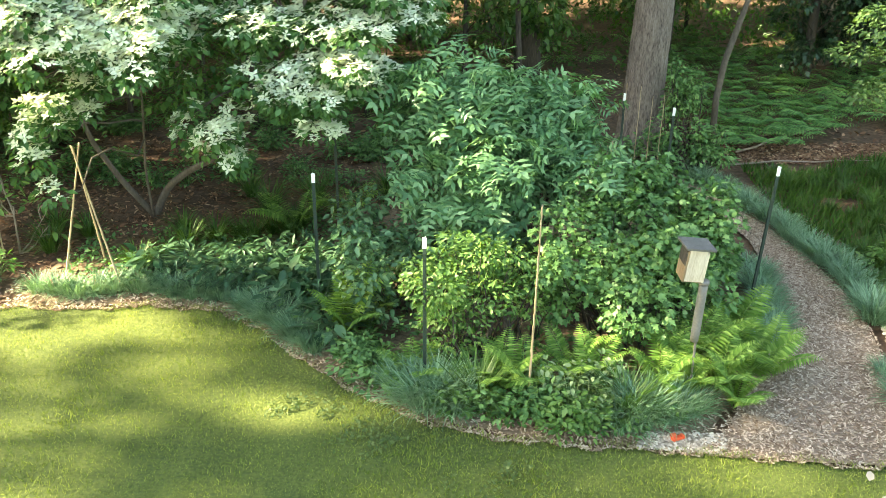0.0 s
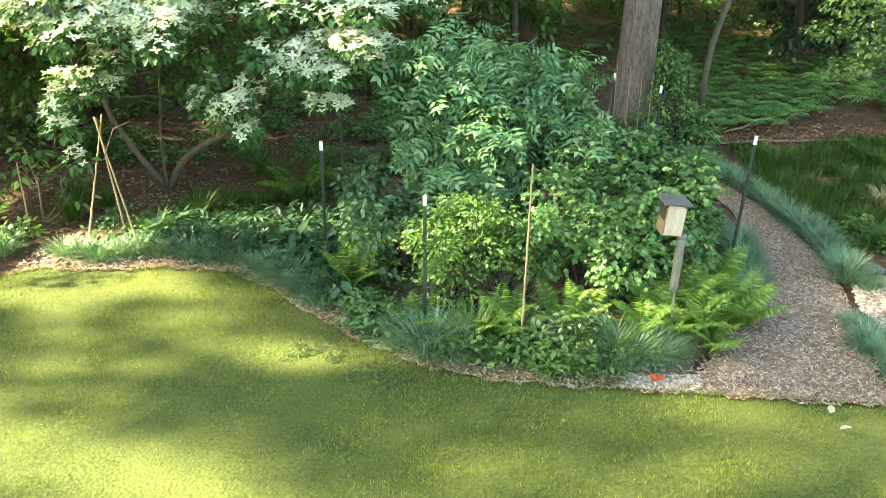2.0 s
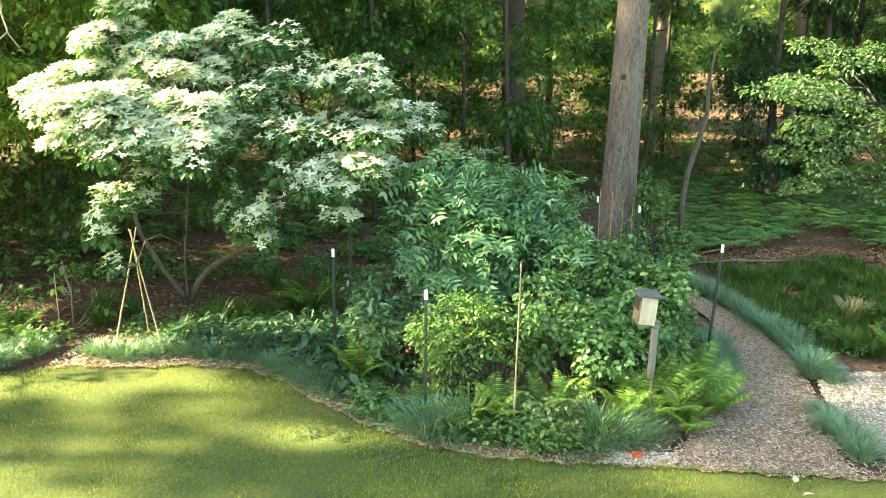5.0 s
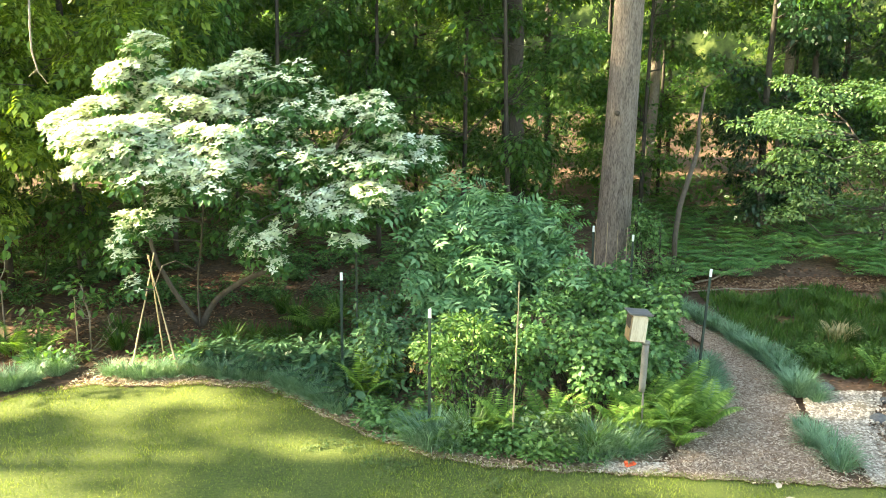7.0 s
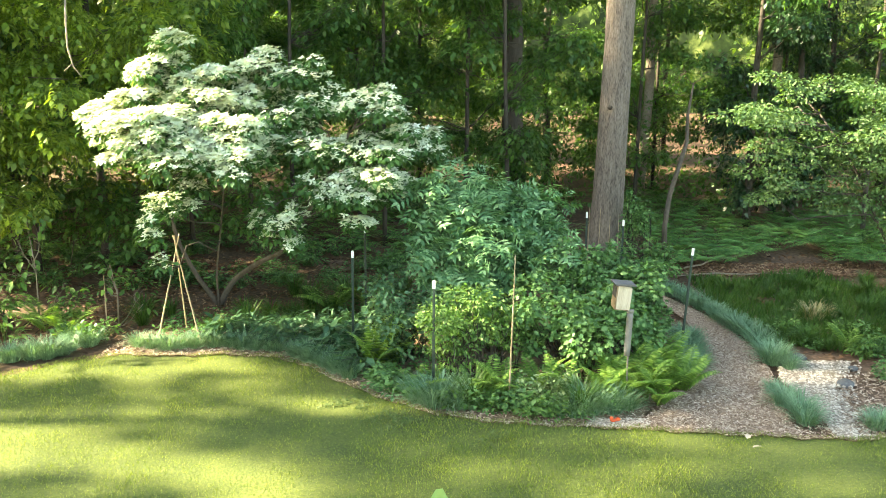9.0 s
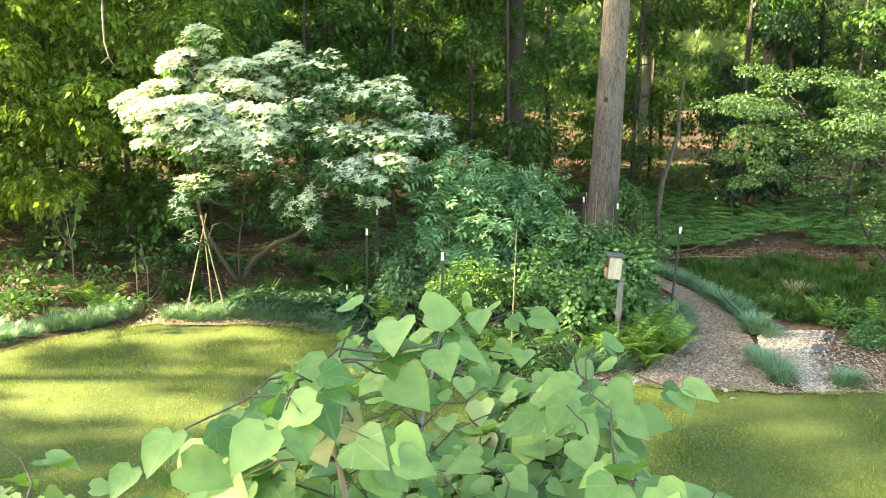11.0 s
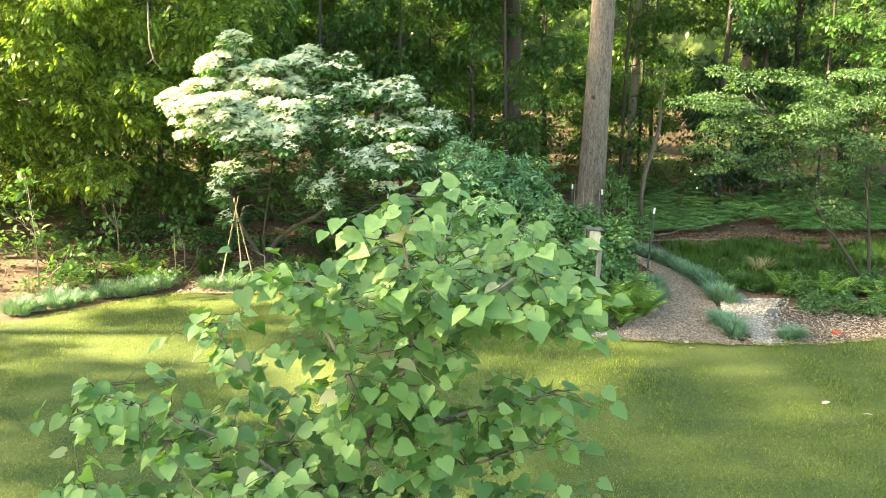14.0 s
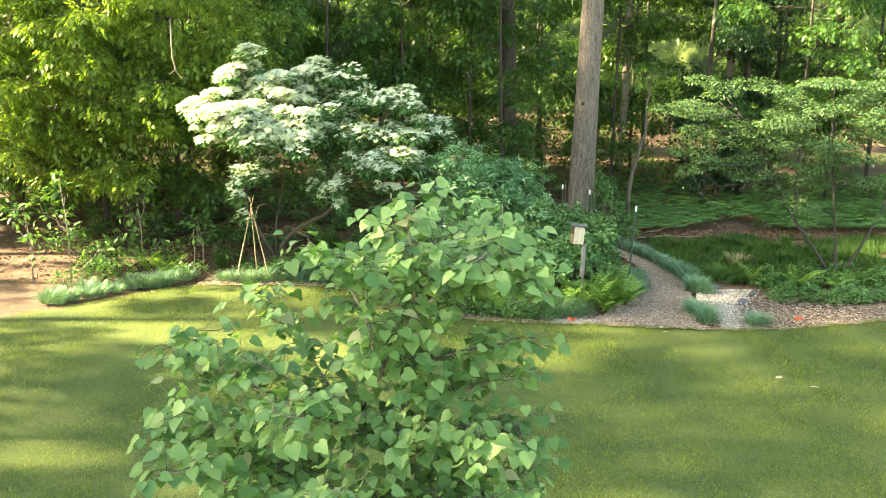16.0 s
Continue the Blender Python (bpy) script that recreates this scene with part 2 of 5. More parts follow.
def empty(name, x, y, z, label, category, group="", rz=0.0, kind=""):
    ob = new(name)
    ob.empty_display_size = 0.1
    ob.matrix_world = pose(x, y, z, 0, 0, rz)
    return tagged(ob, label, category, group, kind)


def unit(v):
    return v / np.maximum(np.linalg.norm(v, axis=-1, keepdims=True), 1e-9)


def scatter(template, P, D, U, L):
    """Copies of a template (vertices along, aside, up; faces) at P, along D, upside U, of length L. Returns verts, faces."""
    tv, tf = template
    tv = np.asarray(tv, float)
    P, D, U = np.asarray(P, float), unit(np.asarray(D, float)), np.asarray(U, float)
    S = unit(np.cross(U, D))
    N = np.cross(D, S)
    L = np.broadcast_to(np.asarray(L, float), (len(P),))
    v = P[:, None] + L[:, None, None] * (tv[None, :, 0:1] * D[:, None] + tv[None, :, 1:2] * S[:, None] + tv[None, :, 2:3] * N[:, None])
    off = np.arange(len(P))[:, None, None] * len(tv)
    faces = []
    for k in sorted({len(f) for f in tf}):
        fk = np.array([f for f in tf if len(f) == k])
        faces.append((fk[None] + off).reshape(-1, k))
    return v.reshape(-1, 3), faces


def merge(pieces):
    vs, fs, n = [], [], 0
    for v, faces in pieces:
        vs.append(v)
        fs += [f + n for f in faces]
        n += len(v)
    return np.concatenate(vs), fs


DIAMOND = ([(0, 0, 0), (0.45, 0.27, 0.07), (1, 0, -0.06), (0.45, -0.27, 0.07)], [(0, 2, 1), (0, 3, 2)])
OVAL = ([(0, 0, 0), (0.3, 0.25, 0.05), (0.68, 0.2, 0.03), (1, 0, -0.1), (0.68, -0.2, 0.03), (0.3, -0.25, 0.05), (0.5, 0, -0.02)],
        [(0, 6, 1), (1, 6, 2), (2, 6, 3), (3, 6, 4), (4, 6, 5), (5, 6, 0)])
BROAD = ([(0, 0, 0), (0.5, 0.3, 0.08), (1, 0, -0.1), (0.5, -0.3, 0.08)], [(0, 2, 1), (0, 3, 2)])
LANCE = ([(0, 0, 0), (0.4, 0.13, 0.03), (1, 0, -0.1), (0.4, -0.13, 0.03)], [(0, 2, 1), (0, 3, 2)])
LOBED = ([(0, 0, 0), (0.1, 0.34, 0.0), (0.35, 0.2, 0.03), (0.55, 0.5, -0.04), (0.62, 0.2, 0.02), (1, 0, -0.08),
          (0.62, -0.2, 0.02), (0.55, -0.5, -0.04), (0.35, -0.2, 0.03), (0.1, -0.34, 0.0), (0.45, 0, -0.03)],
         [(0, 10, 1), (1, 10, 2), (2, 10, 3), (3, 10, 4), (4, 10, 5), (5, 10, 6), (6, 10, 7), (7, 10, 8), (8, 10, 9), (9, 10, 0)])
HEART = ([(0, 0, 0), (-0.12, 0.2, 0.03), (0.02, 0.43, 0.08), (0.3, 0.5, 0.1), (0.64, 0.31, 0.03), (1, 0, -0.16),
          (0.64, -0.31, 0.03), (0.3, -0.5, 0.1), (0.02, -0.43, 0.08), (-0.12, -0.2, 0.03), (0.3, 0, -0.03), (0.62, 0, -0.05)],
         [(0, 10, 2, 1), (2, 10, 3), (3, 10, 11, 4), (4, 11, 5), (5, 11, 6), (6, 11, 10, 7), (7, 10, 8), (8, 10, 0, 9)])
BLADE = ([(0, 0.035, 0), (0, -0.035, 0), (0.5, 0.03, 0.10), (0.5, -0.03, 0.10), (0.85, 0.02, 0.02), (0.85, -0.02, 0.02), (1, 0, -0.12)],
         [(0, 1, 3, 2), (2, 3, 5, 4), (4, 5, 6)])
LEAFLET = ([(0, 0.02, 0), (0.35, 0.115, 0.02), (1, 0, -0.12), (0.35, -0.115, 0.02)], [(0, 2, 1), (0, 3, 2)])
def spray(pairs, leaf, wide):
    """A drooping twig end with paired leaves and one at its tip."""
    v, f = [], []
    for i in range(pairs):
        x = 0.12 + 0.5 * i / max(1, pairs - 1)
        for side in (-1, 1):
            k = len(v)
            v += [(x, 0, -0.1 * x), (x + leaf * 0.45, side * (leaf * 0.42 + wide), 0.02 - 0.1 * x), (x + leaf * 0.62, side * leaf * 0.85, -0.10 - 0.1 * x), (x + leaf * 0.12, side * (leaf * 0.42 + wide * 0.1), 0.0 - 0.1 * x)]
            f.append((k, k + 1, k + 2, k + 3) if side < 0 else (k, k + 3, k + 2, k + 1))
    k = len(v)
    v += [(0.62, 0, -0.06), (0.62 + leaf * 0.45, wide, -0.06), (0.62 + leaf, 0, -0.2), (0.62 + leaf * 0.45, -wide, -0.06)]
    f.append((k, k + 3, k + 2, k + 1))
    return v, f


SPRAY = spray(2, 0.48, 0.15)
LONGSPRAY = spray(3, 0.42, 0.12)
SPIKE = ([(0, 0.07, 0), (0, -0.07, 0), (1, 0, 0.05)], [(0, 1, 2)])
BRACTS = ([(0, 0, 0.05), (0.24, 0.14, 0.06), (0.55, 0, 0.08), (0.24, -0.14, 0.06), (-0.24, 0.14, 0.06), (-0.55, 0, 0.08), (-0.24, -0.14, 0.06),
           (0.14, 0.24, 0.06), (0, 0.55, 0.08), (-0.14, 0.24, 0.06), (0.14, -0.24, 0.06), (0, -0.55, 0.08), (-0.14, -0.24, 0.06)],
          [(0, 3, 2, 1), (0, 4, 5, 6), (0, 7, 8, 9), (0, 12, 11, 10)])
CHIP = ([(-0.5, -0.16, -0.05), (0.5, -0.10, -0.05), (0.44, 0.14, -0.05), (-0.46, 0.12, -0.05), (-0.5, -0.14, 0.05), (0.46, -0.10, 0.07), (0.42, 0.12, 0.05), (-0.44, 0.12, 0.06)],
        [(4, 5, 6, 7), (0, 1, 5, 4), (2, 3, 7, 6)])
STONE = ([(0.5, 0, 0), (0.2, 0.42, 0.02), (-0.38, 0.33, 0), (-0.46, -0.2, 0.03), (0.1, -0.44, 0), (0.25, 0.1, 0.27), (-0.2, 0.12, 0.3), (-0.02, -0.2, 0.29)],
         [(0, 1, 5), (1, 2, 6, 5), (2, 3, 6), (3, 7, 6), (3, 4, 7), (4, 0, 5, 7), (5, 6, 7)])


def tube(points, radii, sides=8):
    """A tapered stem through the points. Returns verts, faces."""
    pts = np.asarray(points, float)
    radii = np.broadcast_to(np.asarray(radii, float), (len(pts),))
    tang = unit(np.gradient(pts, axis=0))
    ref = np.where(np.abs(tang[:, 2:3]) > 0.9, [[1.0, 0, 0]], [[0, 0, 1.0]])
    a = unit(np.cross(tang, ref))
    b = np.cross(tang, a)
    th = np.linspace(0, 2 * np.pi, sides, endpoint=False)
    v = pts[:, None] + radii[:, None, None] * (np.cos(th)[None, :, None] * a[:, None] + np.sin(th)[None, :, None] * b[:, None])
    n = len(pts)
    i = np.arange(n - 1)[:, None] * sides
    j = np.arange(sides)[None]
    k = (j + 1) % sides
    quads = np.stack([i + j, i + k, i + sides + k, i + sides + j], -1).reshape(-1, 4)
    caps = [np.arange(sides)[None, ::-1], (np.arange(sides) + (n - 1) * sides)[None]]
    return v.reshape(-1, 3), [quads] + caps


def bent(a, b, n=6, sag=0.0, wobble=0.04):
    """A crooked line from a to b."""
    a, b = np.asarray(a, float), np.asarray(b, float)
    t = np.linspace(0, 1, n)[:, None]
    p = a + (b - a) * t
    p[:, 2] += sag * np.sin(np.pi * t[:, 0])
    p[1:-1] += rng.normal(0, wobble, (n - 2, 3)) * np.linalg.norm(b - a)
    return p


def lumps(P, scale, seed):
    """A smooth random field about -1 to 1, to make gaps and clumps."""
    r = np.random.default_rng(seed)
    k = r.normal(0, 1, (7, 3)) * scale
    return np.sin(P @ k.T + r.uniform(0, 6.28, 7)).sum(1) / 3.0


def foliage(clusters, density, size, template, droop=0.35, flat=0.6, shell=0.45, gap=0.35, gap_scale=3.0, spread=0.35):
    """Leaves in ellipsoid clusters (x, y, z, rx, ry, rz): thick near the outside, with gaps and ragged rims."""
    pieces = []
    for q, (x, y, z, rx, ry, rz) in enumerate(clusters):
        n = max(12, int(density * (rx * ry * rz) ** (2 / 3)))
        d = unit(rng.normal(0, 1, (n, 3)))
        r = rng.uniform(shell, 1, n) ** 0.6 * (1 + 0.28 * lumps(d, 2.6, q + int(abs(x) * 100) + 11))
        P = np.array([x, y, z]) + d * r[:, None] * [rx, ry, rz]
        keep = lumps(P, gap_scale, 5 + q) > gap - 1.0
        P, d = P[keep], d[keep]
        m = len(P)
        out = d * [1, 1, 0.4] + rng.normal(0, spread, (m, 3))
        out[:, 2] -= droop
        up = np.array([0, 0, flat]) + d * (1 - flat) + rng.normal(0, 0.28, (m, 3))
        pieces.append(scatter(template, P, out, up, size * rng.uniform(0.6, 1.25, m)))
    return merge(pieces)


def clumps(clusters, n, seed, small=0.5, out=0.75):
    """Breaks ellipsoids into uneven clumps with hollows between them."""
    r = np.random.default_rng(seed)
    made = []
    for x, y, z, rx, ry, rz in clusters:
        d = unit(r.normal(0, 1, (n, 3)))
        f = r.uniform(0.35, 1.0, n) * out
        k = small * r.uniform(0.65, 1.25, n)
        for i in range(n):
            made.append((x + d[i, 0] * f[i] * rx, y + d[i, 1] * f[i] * ry, max(z + d[i, 2] * f[i] * rz, 0.12), rx * k[i], ry * k[i], rz * k[i]))
    return made


def gz(x, y):
    """Height of the ground: level garden, woods rising gently behind."""
    return 0.055 * np.maximum(0, np.asarray(y, float) - 12.0) + 0.0 * np.asarray(x, float)


def tree(name, label, base, stem, radii, clusters, density, size, template, mat, bark, category="tree", group="", limb=0.3, top_density=900, **kw):
    """Trunk with limbs to every cluster, and a crown of leaves."""
    root = empty(name, *base, label, category, group)
    base = np.array(base)
    stem = np.asarray(stem, float)
    loc = [(c[0] - base[0], c[1] - base[1], c[2] - base[2], *c[3:]) for c in clusters]
    st = stem - base
    pieces = [tube(st, radii, 12)]
    for c in loc:
        goal = np.array(c[:3])
        cand = st[np.argmin(np.linalg.norm(st - goal, axis=1) + np.maximum(0, st[:, 2] - goal[2] + 0.2) * 2)]
        r0 = max(0.012, limb * np.interp(cand[2], st[:, 2], np.broadcast_to(radii, (len(st),))))
        line = bent(cand, goal, 7, sag=-0.05)
        pieces.append(tube(line, np.linspace(r0, r0 * 0.35, 7), 5))
        for _ in range(2):
            tip = goal + unit(rng.normal(0, 1, 3)) * np.array(c[3:]) * 0.8
            pieces.append(tube(bent(line[4], tip, 5), np.linspace(r0 * 0.4, r0 * 0.1, 5), 3))
    part("trunk", mesh_from("trunk", *merge(pieces), bark, True), bark, root)
    low, high = [c for c in loc if c[2] < 7.0], [c for c in loc if c[2] >= 7.0]
    leaves = ([foliage(low, density, size, template, **kw)] if low else []) + ([foliage(high, top_density, 0.42, DIAMOND, gap=0.1)] if high else [])
    part("crown", mesh_from("crown", *merge(leaves), mat), mat, root)
    return root


# ---------------------------------------------------------------- ground
EDGE = np.array([(-40, -6), (-14, 3.0), (-9.5, 5.0), (-7.7, 6.1), (-6.9, 6.6), (-6.2, 7.3), (-5.4, 8.1), (-4.74, 8.42), (-4, 8.38), (-3.2, 8.45), (-2.4, 8.3),
                 (-1.9, 7.9), (-1.23, 7.15), (-0.7, 6.65), (-0.15, 6.27), (0.35, 6.07), (0.9, 5.96), (1.7, 5.88), (2.35, 5.8),
                 (3.3, 5.67), (4.5, 5.55), (5.5, 5.65), (6.5, 5.93), (7.3, 6.17), (10, 7.0), (14, 8.2), (40, 14)])
PATH_LEFT = np.array([(2.15, 5.80), (2.4, 6.08), (3.0, 7.1), (3.6, 7.98), (3.85, 9.0), (3.95, 10.2), (3.8, 11.2), (3.3, 12.3), (2.6, 13.0)])
PATH_RIGHT = np.array([(4.05, 5.62), (4.0, 6.0), (4.2, 6.91), (4.42, 7.76), (4.52, 8.74), (4.48, 9.73), (4.3, 10.7), (3.9, 12.0), (3.2, 13.4)])


def lawn_edge(x):
    x = np.asarray(x, float)
    return np.interp(x, EDGE[:, 0], EDGE[:, 1]) + 0.025 * np.sin(x * 9.1) + 0.02 * np.sin(x * 23.0 + 1)


def resample(line, n):
    s = np.concatenate([[0], np.cumsum(np.linalg.norm(np.diff(line, axis=0), axis=1))])
    t = np.linspace(0, s[-1], n)
    return np.stack([np.interp(t, s, line[:, k]) for k in range(2)], 1)


def grid_faces(n, m):
    i = np.arange(n - 1)[:, None] * m
    j = np.arange(m - 1)[None]
    return np.stack([i + j, i + m + j, i + m + j + 1, i + j + 1], -1).reshape(-1, 4)


def setting(name, verts, faces, mat, label, category):
    return tagged(part(name, mesh_from(name, verts, faces, mat, True), mat), label, category, kind="structure")


gx = np.concatenate([[-260, -120, -60, -40], np.arange(-26, 27, 0.8), [40, 60, 120, 260]])
gy = np.concatenate([[-260, -120, -60, -30, -15, -8], np.arange(-4, 40, 0.8), [50, 70, 110, 260]])
GX, GY = np.meshgrid(gx, gy, indexing="ij")
GZ = gz(GX, np.minimum(GY, 60)) + 0.02 * np.sin(GX * 1.7 + GY) * np.sin(GY * 1.3) - 0.03
setting("ground", np.stack([GX, GY, GZ], -1).reshape(-1, 3), [grid_faces(len(gx), len(gy))], M_LITTER,
        "brown leaf-littered woodland ground reaching into the trees", "ground")

lx = np.concatenate([np.linspace(-40, -10, 16)[:-1], np.arange(-10, 10.01, 0.06), np.linspace(10, 40, 16)[1:]])
lt = np.concatenate([np.linspace(0, 0.3, 20), [0.4, 0.5, 0.7, 1.0]])
LX = np.repeat(lx[:, None], len(lt), 1)
LY = lawn_edge(LX) * (1 - lt) + -45 * lt
LZ = 0.022 + 0.006 * np.sin(LX * 2.1) * np.sin(LY * 1.7) - 0.03 * (lt[None] < 0.001)
setting("lawn", np.stack([LX, LY, LZ], -1).reshape(-1, 3), [grid_faces(len(lx), len(lt))[:, ::-1]], M_LAWN,
        "mown green lawn with streaks of low sun and pale patches", "lawn")


def strip(left, right, n, m, z):
    a, b = resample(left, n), resample(right, n)
    t = np.linspace(0, 1, m)[None, :, None]
    xy = a[:, None] * (1 - t) + b[:, None] * t
    return np.concatenate([xy, gz(xy[..., 0:1], xy[..., 1:2]) + z + 0.012 * np.sin(xy[..., 0:1] * 5) * np.sin(xy[..., 1:2] * 4.3)], -1)


S = strip(PATH_LEFT, PATH_RIGHT, 60, 12, 0.012)
setting("path", S.reshape(-1, 3), [grid_faces(60, 12)[:, ::-1]], M_PATH, "curving garden path of pale brown wood chips", "path")

# pebble bands
GRAVEL_LEFT = np.array([(4.38, 5.60), (4.44, 6.0), (4.5, 6.5), (4.5, 7.0), (4.46, 7.45), (4.6, 7.9), (5.0, 8.2)])
GRAVEL_RIGHT = np.array([(4.66, 5.57), (4.7, 6.0), (4.78, 6.5), (4.92, 7.0), (5.12, 7.4), (5.4, 7.85), (5.6, 8.2)])
S = strip(GRAVEL_LEFT, GRAVEL_RIGHT, 40, 8, 0.016)
setting("gravel_band", S.reshape(-1, 3), [grid_faces(40, 8)[:, ::-1]], M_GRAVELBED, "band of pale pebbles beside the wood-chip path", "gravel")
S = strip(np.array([(1.62, 5.90), (1.75, 6.12)]), np.array([(2.3, 5.82), (2.4, 6.08)]), 6, 10, 0.020)
setting("gravel_patch", S.reshape(-1, 3), [grid_faces(6, 10)[:, ::-1]], M_GRAVELBED, "small patch of pale pebbles at the lawn's edge", "gravel")

# planting beds of dark mulch
BED_FRONT = np.array([(-4.7, 8.46), (-3.2, 8.5), (-2.4, 8.35), (-1.85, 7.92), (-1.2, 7.2), (-0.15, 6.31), (0.9, 6.0), (1.7, 5.93), (2.15, 5.88), (2.4, 6.3), (2.9, 7.1), (3.45, 8.0)])
BED_BACK = np.array([(-4.7, 9.6), (-3.2, 10.2), (-2.2, 10.4), (-1.5, 11.2), (-0.8, 11.6), (0, 11.6), (0.8, 11.6), (1.5, 11.6), (2.0, 11.4), (2.8, 11.0), (3.3, 10.6), (3.7, 9.8)])
S = strip(BED_FRONT, BED_BACK, 70, 16, 0.004)
setting("planting_bed", S.reshape(-1, 3), [grid_faces(70, 16)[:, ::-1][:, ::-1]], M_SOIL, "dark mulched garden bed under the shrubs", "garden bed")


def on_strip(left, right, n):
    a, b = resample(left, 200), resample(right, 200)
    k = rng.integers(0, 199, n)
    f = rng.uniform(0, 1, (n, 1))
    t = rng.uniform(-0.02, 1.02, (n, 1))
    p = (a[k] + (a[k + 1] - a[k]) * f) * (1 - t) + (b[k] + (b[k + 1] - b[k]) * f) * t
    return np.concatenate([p, gz(p[:, :1], p[:, 1:])], 1)


def lay(template, P, size, tilt=0.35, lift=0.02):
    n = len(P)
    a = rng.uniform(0, 6.283, n)
    D = np.stack([np.cos(a), np.sin(a), rng.normal(0, tilt, n)], 1)
    U = np.array([0, 0, 1.0]) + rng.normal(0, tilt, (n, 3))
    return scatter(template, P + [0, 0, lift], D, U, size * rng.uniform(0.5, 1.5, n))


def stuff(name, data, mat, label, category):
    return tagged(part(name, mesh_from(name, *data, mat), mat), label, category, kind="stuff")


stuff("wood_chips", lay(CHIP, on_strip(PATH_LEFT, PATH_RIGHT, 27000), 0.033, lift=0.026), M_CHIP, "loose pale brown wood chips strewn over the path", "wood chips")
stuff("pebbles", lay(STONE, np.concatenate([on_strip(GRAVEL_LEFT, GRAVEL_RIGHT, 4200), on_strip(GRAVEL_RIGHT - [0.03, 0], GRAVEL_RIGHT + [0.13, 0.02], 420), on_strip(GRAVEL_RIGHT, GRAVEL_RIGHT + [0.32, 0.05], 260), on_strip(np.array([(1.62, 5.90), (1.75, 6.12)]), np.array([(2.3, 5.82), (2.4, 6.08)]), 1000)]), 0.042, 0.25, 0.014),
      M_PEBBLE, "small pale grey and white pebbles", "pebbles")
n = 11000
P = np.stack([rng.uniform(-13, 11, n), rng.uniform(8.3, 19, n), np.zeros(n)], 1)
P[:, 2] = gz(P[:, 0], P[:, 1])
P = P[(P[:, 1] > lawn_edge(P[:, 0]) + 0.05)]
q = np.stack([rng.uniform(-6.5, 1.5, 9000), rng.uniform(9.2, 14.5, 9000), np.zeros(9000)], 1)
q[:, 2] = gz(q[:, 0], q[:, 1])
stuff("litter_chips", lay(CHIP, q, 0.05, 0.35, 0.005), M_LITTERLEAF, "rusty brown bark chips strewn under the dogwood", "mulch")
stuff("fallen_leaves", lay(OVAL, P, 0.085, 0.35, 0.0), M_LITTERLEAF, "dry brown fallen leaves covering the woodland floor", "fallen leaves")
n = 11000
x = rng.uniform(-5, 8.5, n)
P = np.stack([x, lawn_edge(x) - 0.03 + rng.uniform(0, 1.0, n) ** 2 * 0.9, np.full(n, 0.012)], 1)
stuff("bed_chips", lay(CHIP, P, 0.035, 0.35, 0.01), M_CHIP, "scattered mulch chips along the bed's front edge", "mulch")

n = 7000
x = rng.uniform(4.7, 9.5, n)
P = np.stack([x, lawn_edge(x) + rng.uniform(0.02, 2.0, n), np.zeros(n)], 1)
stuff("mulch_chips", lay(CHIP, P, 0.04, 0.35, 0.008), M_CHIP, "pale wood-chip mulch in the open bed beside the pebbles", "mulch")
n = 6000
P = np.stack([rng.uniform(4.2, 11, n), rng.uniform(13.2, 14.1, n), np.zeros(n)], 1)
P[:, 2] = gz(P[:, 0], P[:, 1])
stuff("litter_sticks", lay(CHIP, P, 0.09, 0.3, 0.005), M_LITTERLEAF, "brown sticks and litter behind the hollow", "litter")
# mown grass
n = 330000
x = rng.uniform(-9, 9.5, n)
y = lawn_edge(x) - (rng.uniform(0, 1, n) ** 1.15 - 0.006) * np.clip(lawn_edge(x) + 1.2, 2, 12)
keep = np.abs(x) < 4.0 + (y + 8) * 0.55
P = np.stack([x, y, np.full(n, 0.025)], 1)[keep]
n = len(P)
D = np.stack([rng.normal(0, 0.5, n), rng.normal(0, 0.5, n), np.ones(n)], 1)
U = rng.normal(0, 1, (n, 3)) * [1, 1, 0.2]
stuff("lawn_grass", scatter(SPIKE, P, D, U, (0.018 + 0.036 * rng.beta(1.3, 2.6, n)) * (1 + 0.3 * lumps(P, 2.4, 3))), M_BLADE, "short green mown grass blades", "grass")
t = rng.uniform(0, 1, 2600)
P = np.stack([-1.45 + 2.1 * t + rng.normal(0, 0.16, 2600), 6.4 - 1.0 * t + 0.12 * np.sin(9 * t) + rng.normal(0, 0.14, 2600), np.full(2600, 0.04)], 1)
P = P[(lumps(P, 6.0, 2) > -0.1) & (P[:, 1] < lawn_edge(P[:, 0]) - 0.05)]
stuff("lawn_weeds", lay(OVAL, P, 0.03, 0.5, 0.006), L_WEED, "patch of grey-green broad weeds in the lawn", "weeds")
del P, D, U, keep, x, y


# ---------------------------------------------------------------- the large tulip tree and woods
def stem_line(x, y, lean, height, n=9, wob=0.03):
    z = np.linspace(0, 1, n)
    p = np.stack([x + lean[0] * z, y + lean[1] * z, gz(x, y) - 0.05 + height * z], 1)
    p[1:, :2] += np.cumsum(rng.normal(0, wob, (n - 1, 2)), 0)
    return p


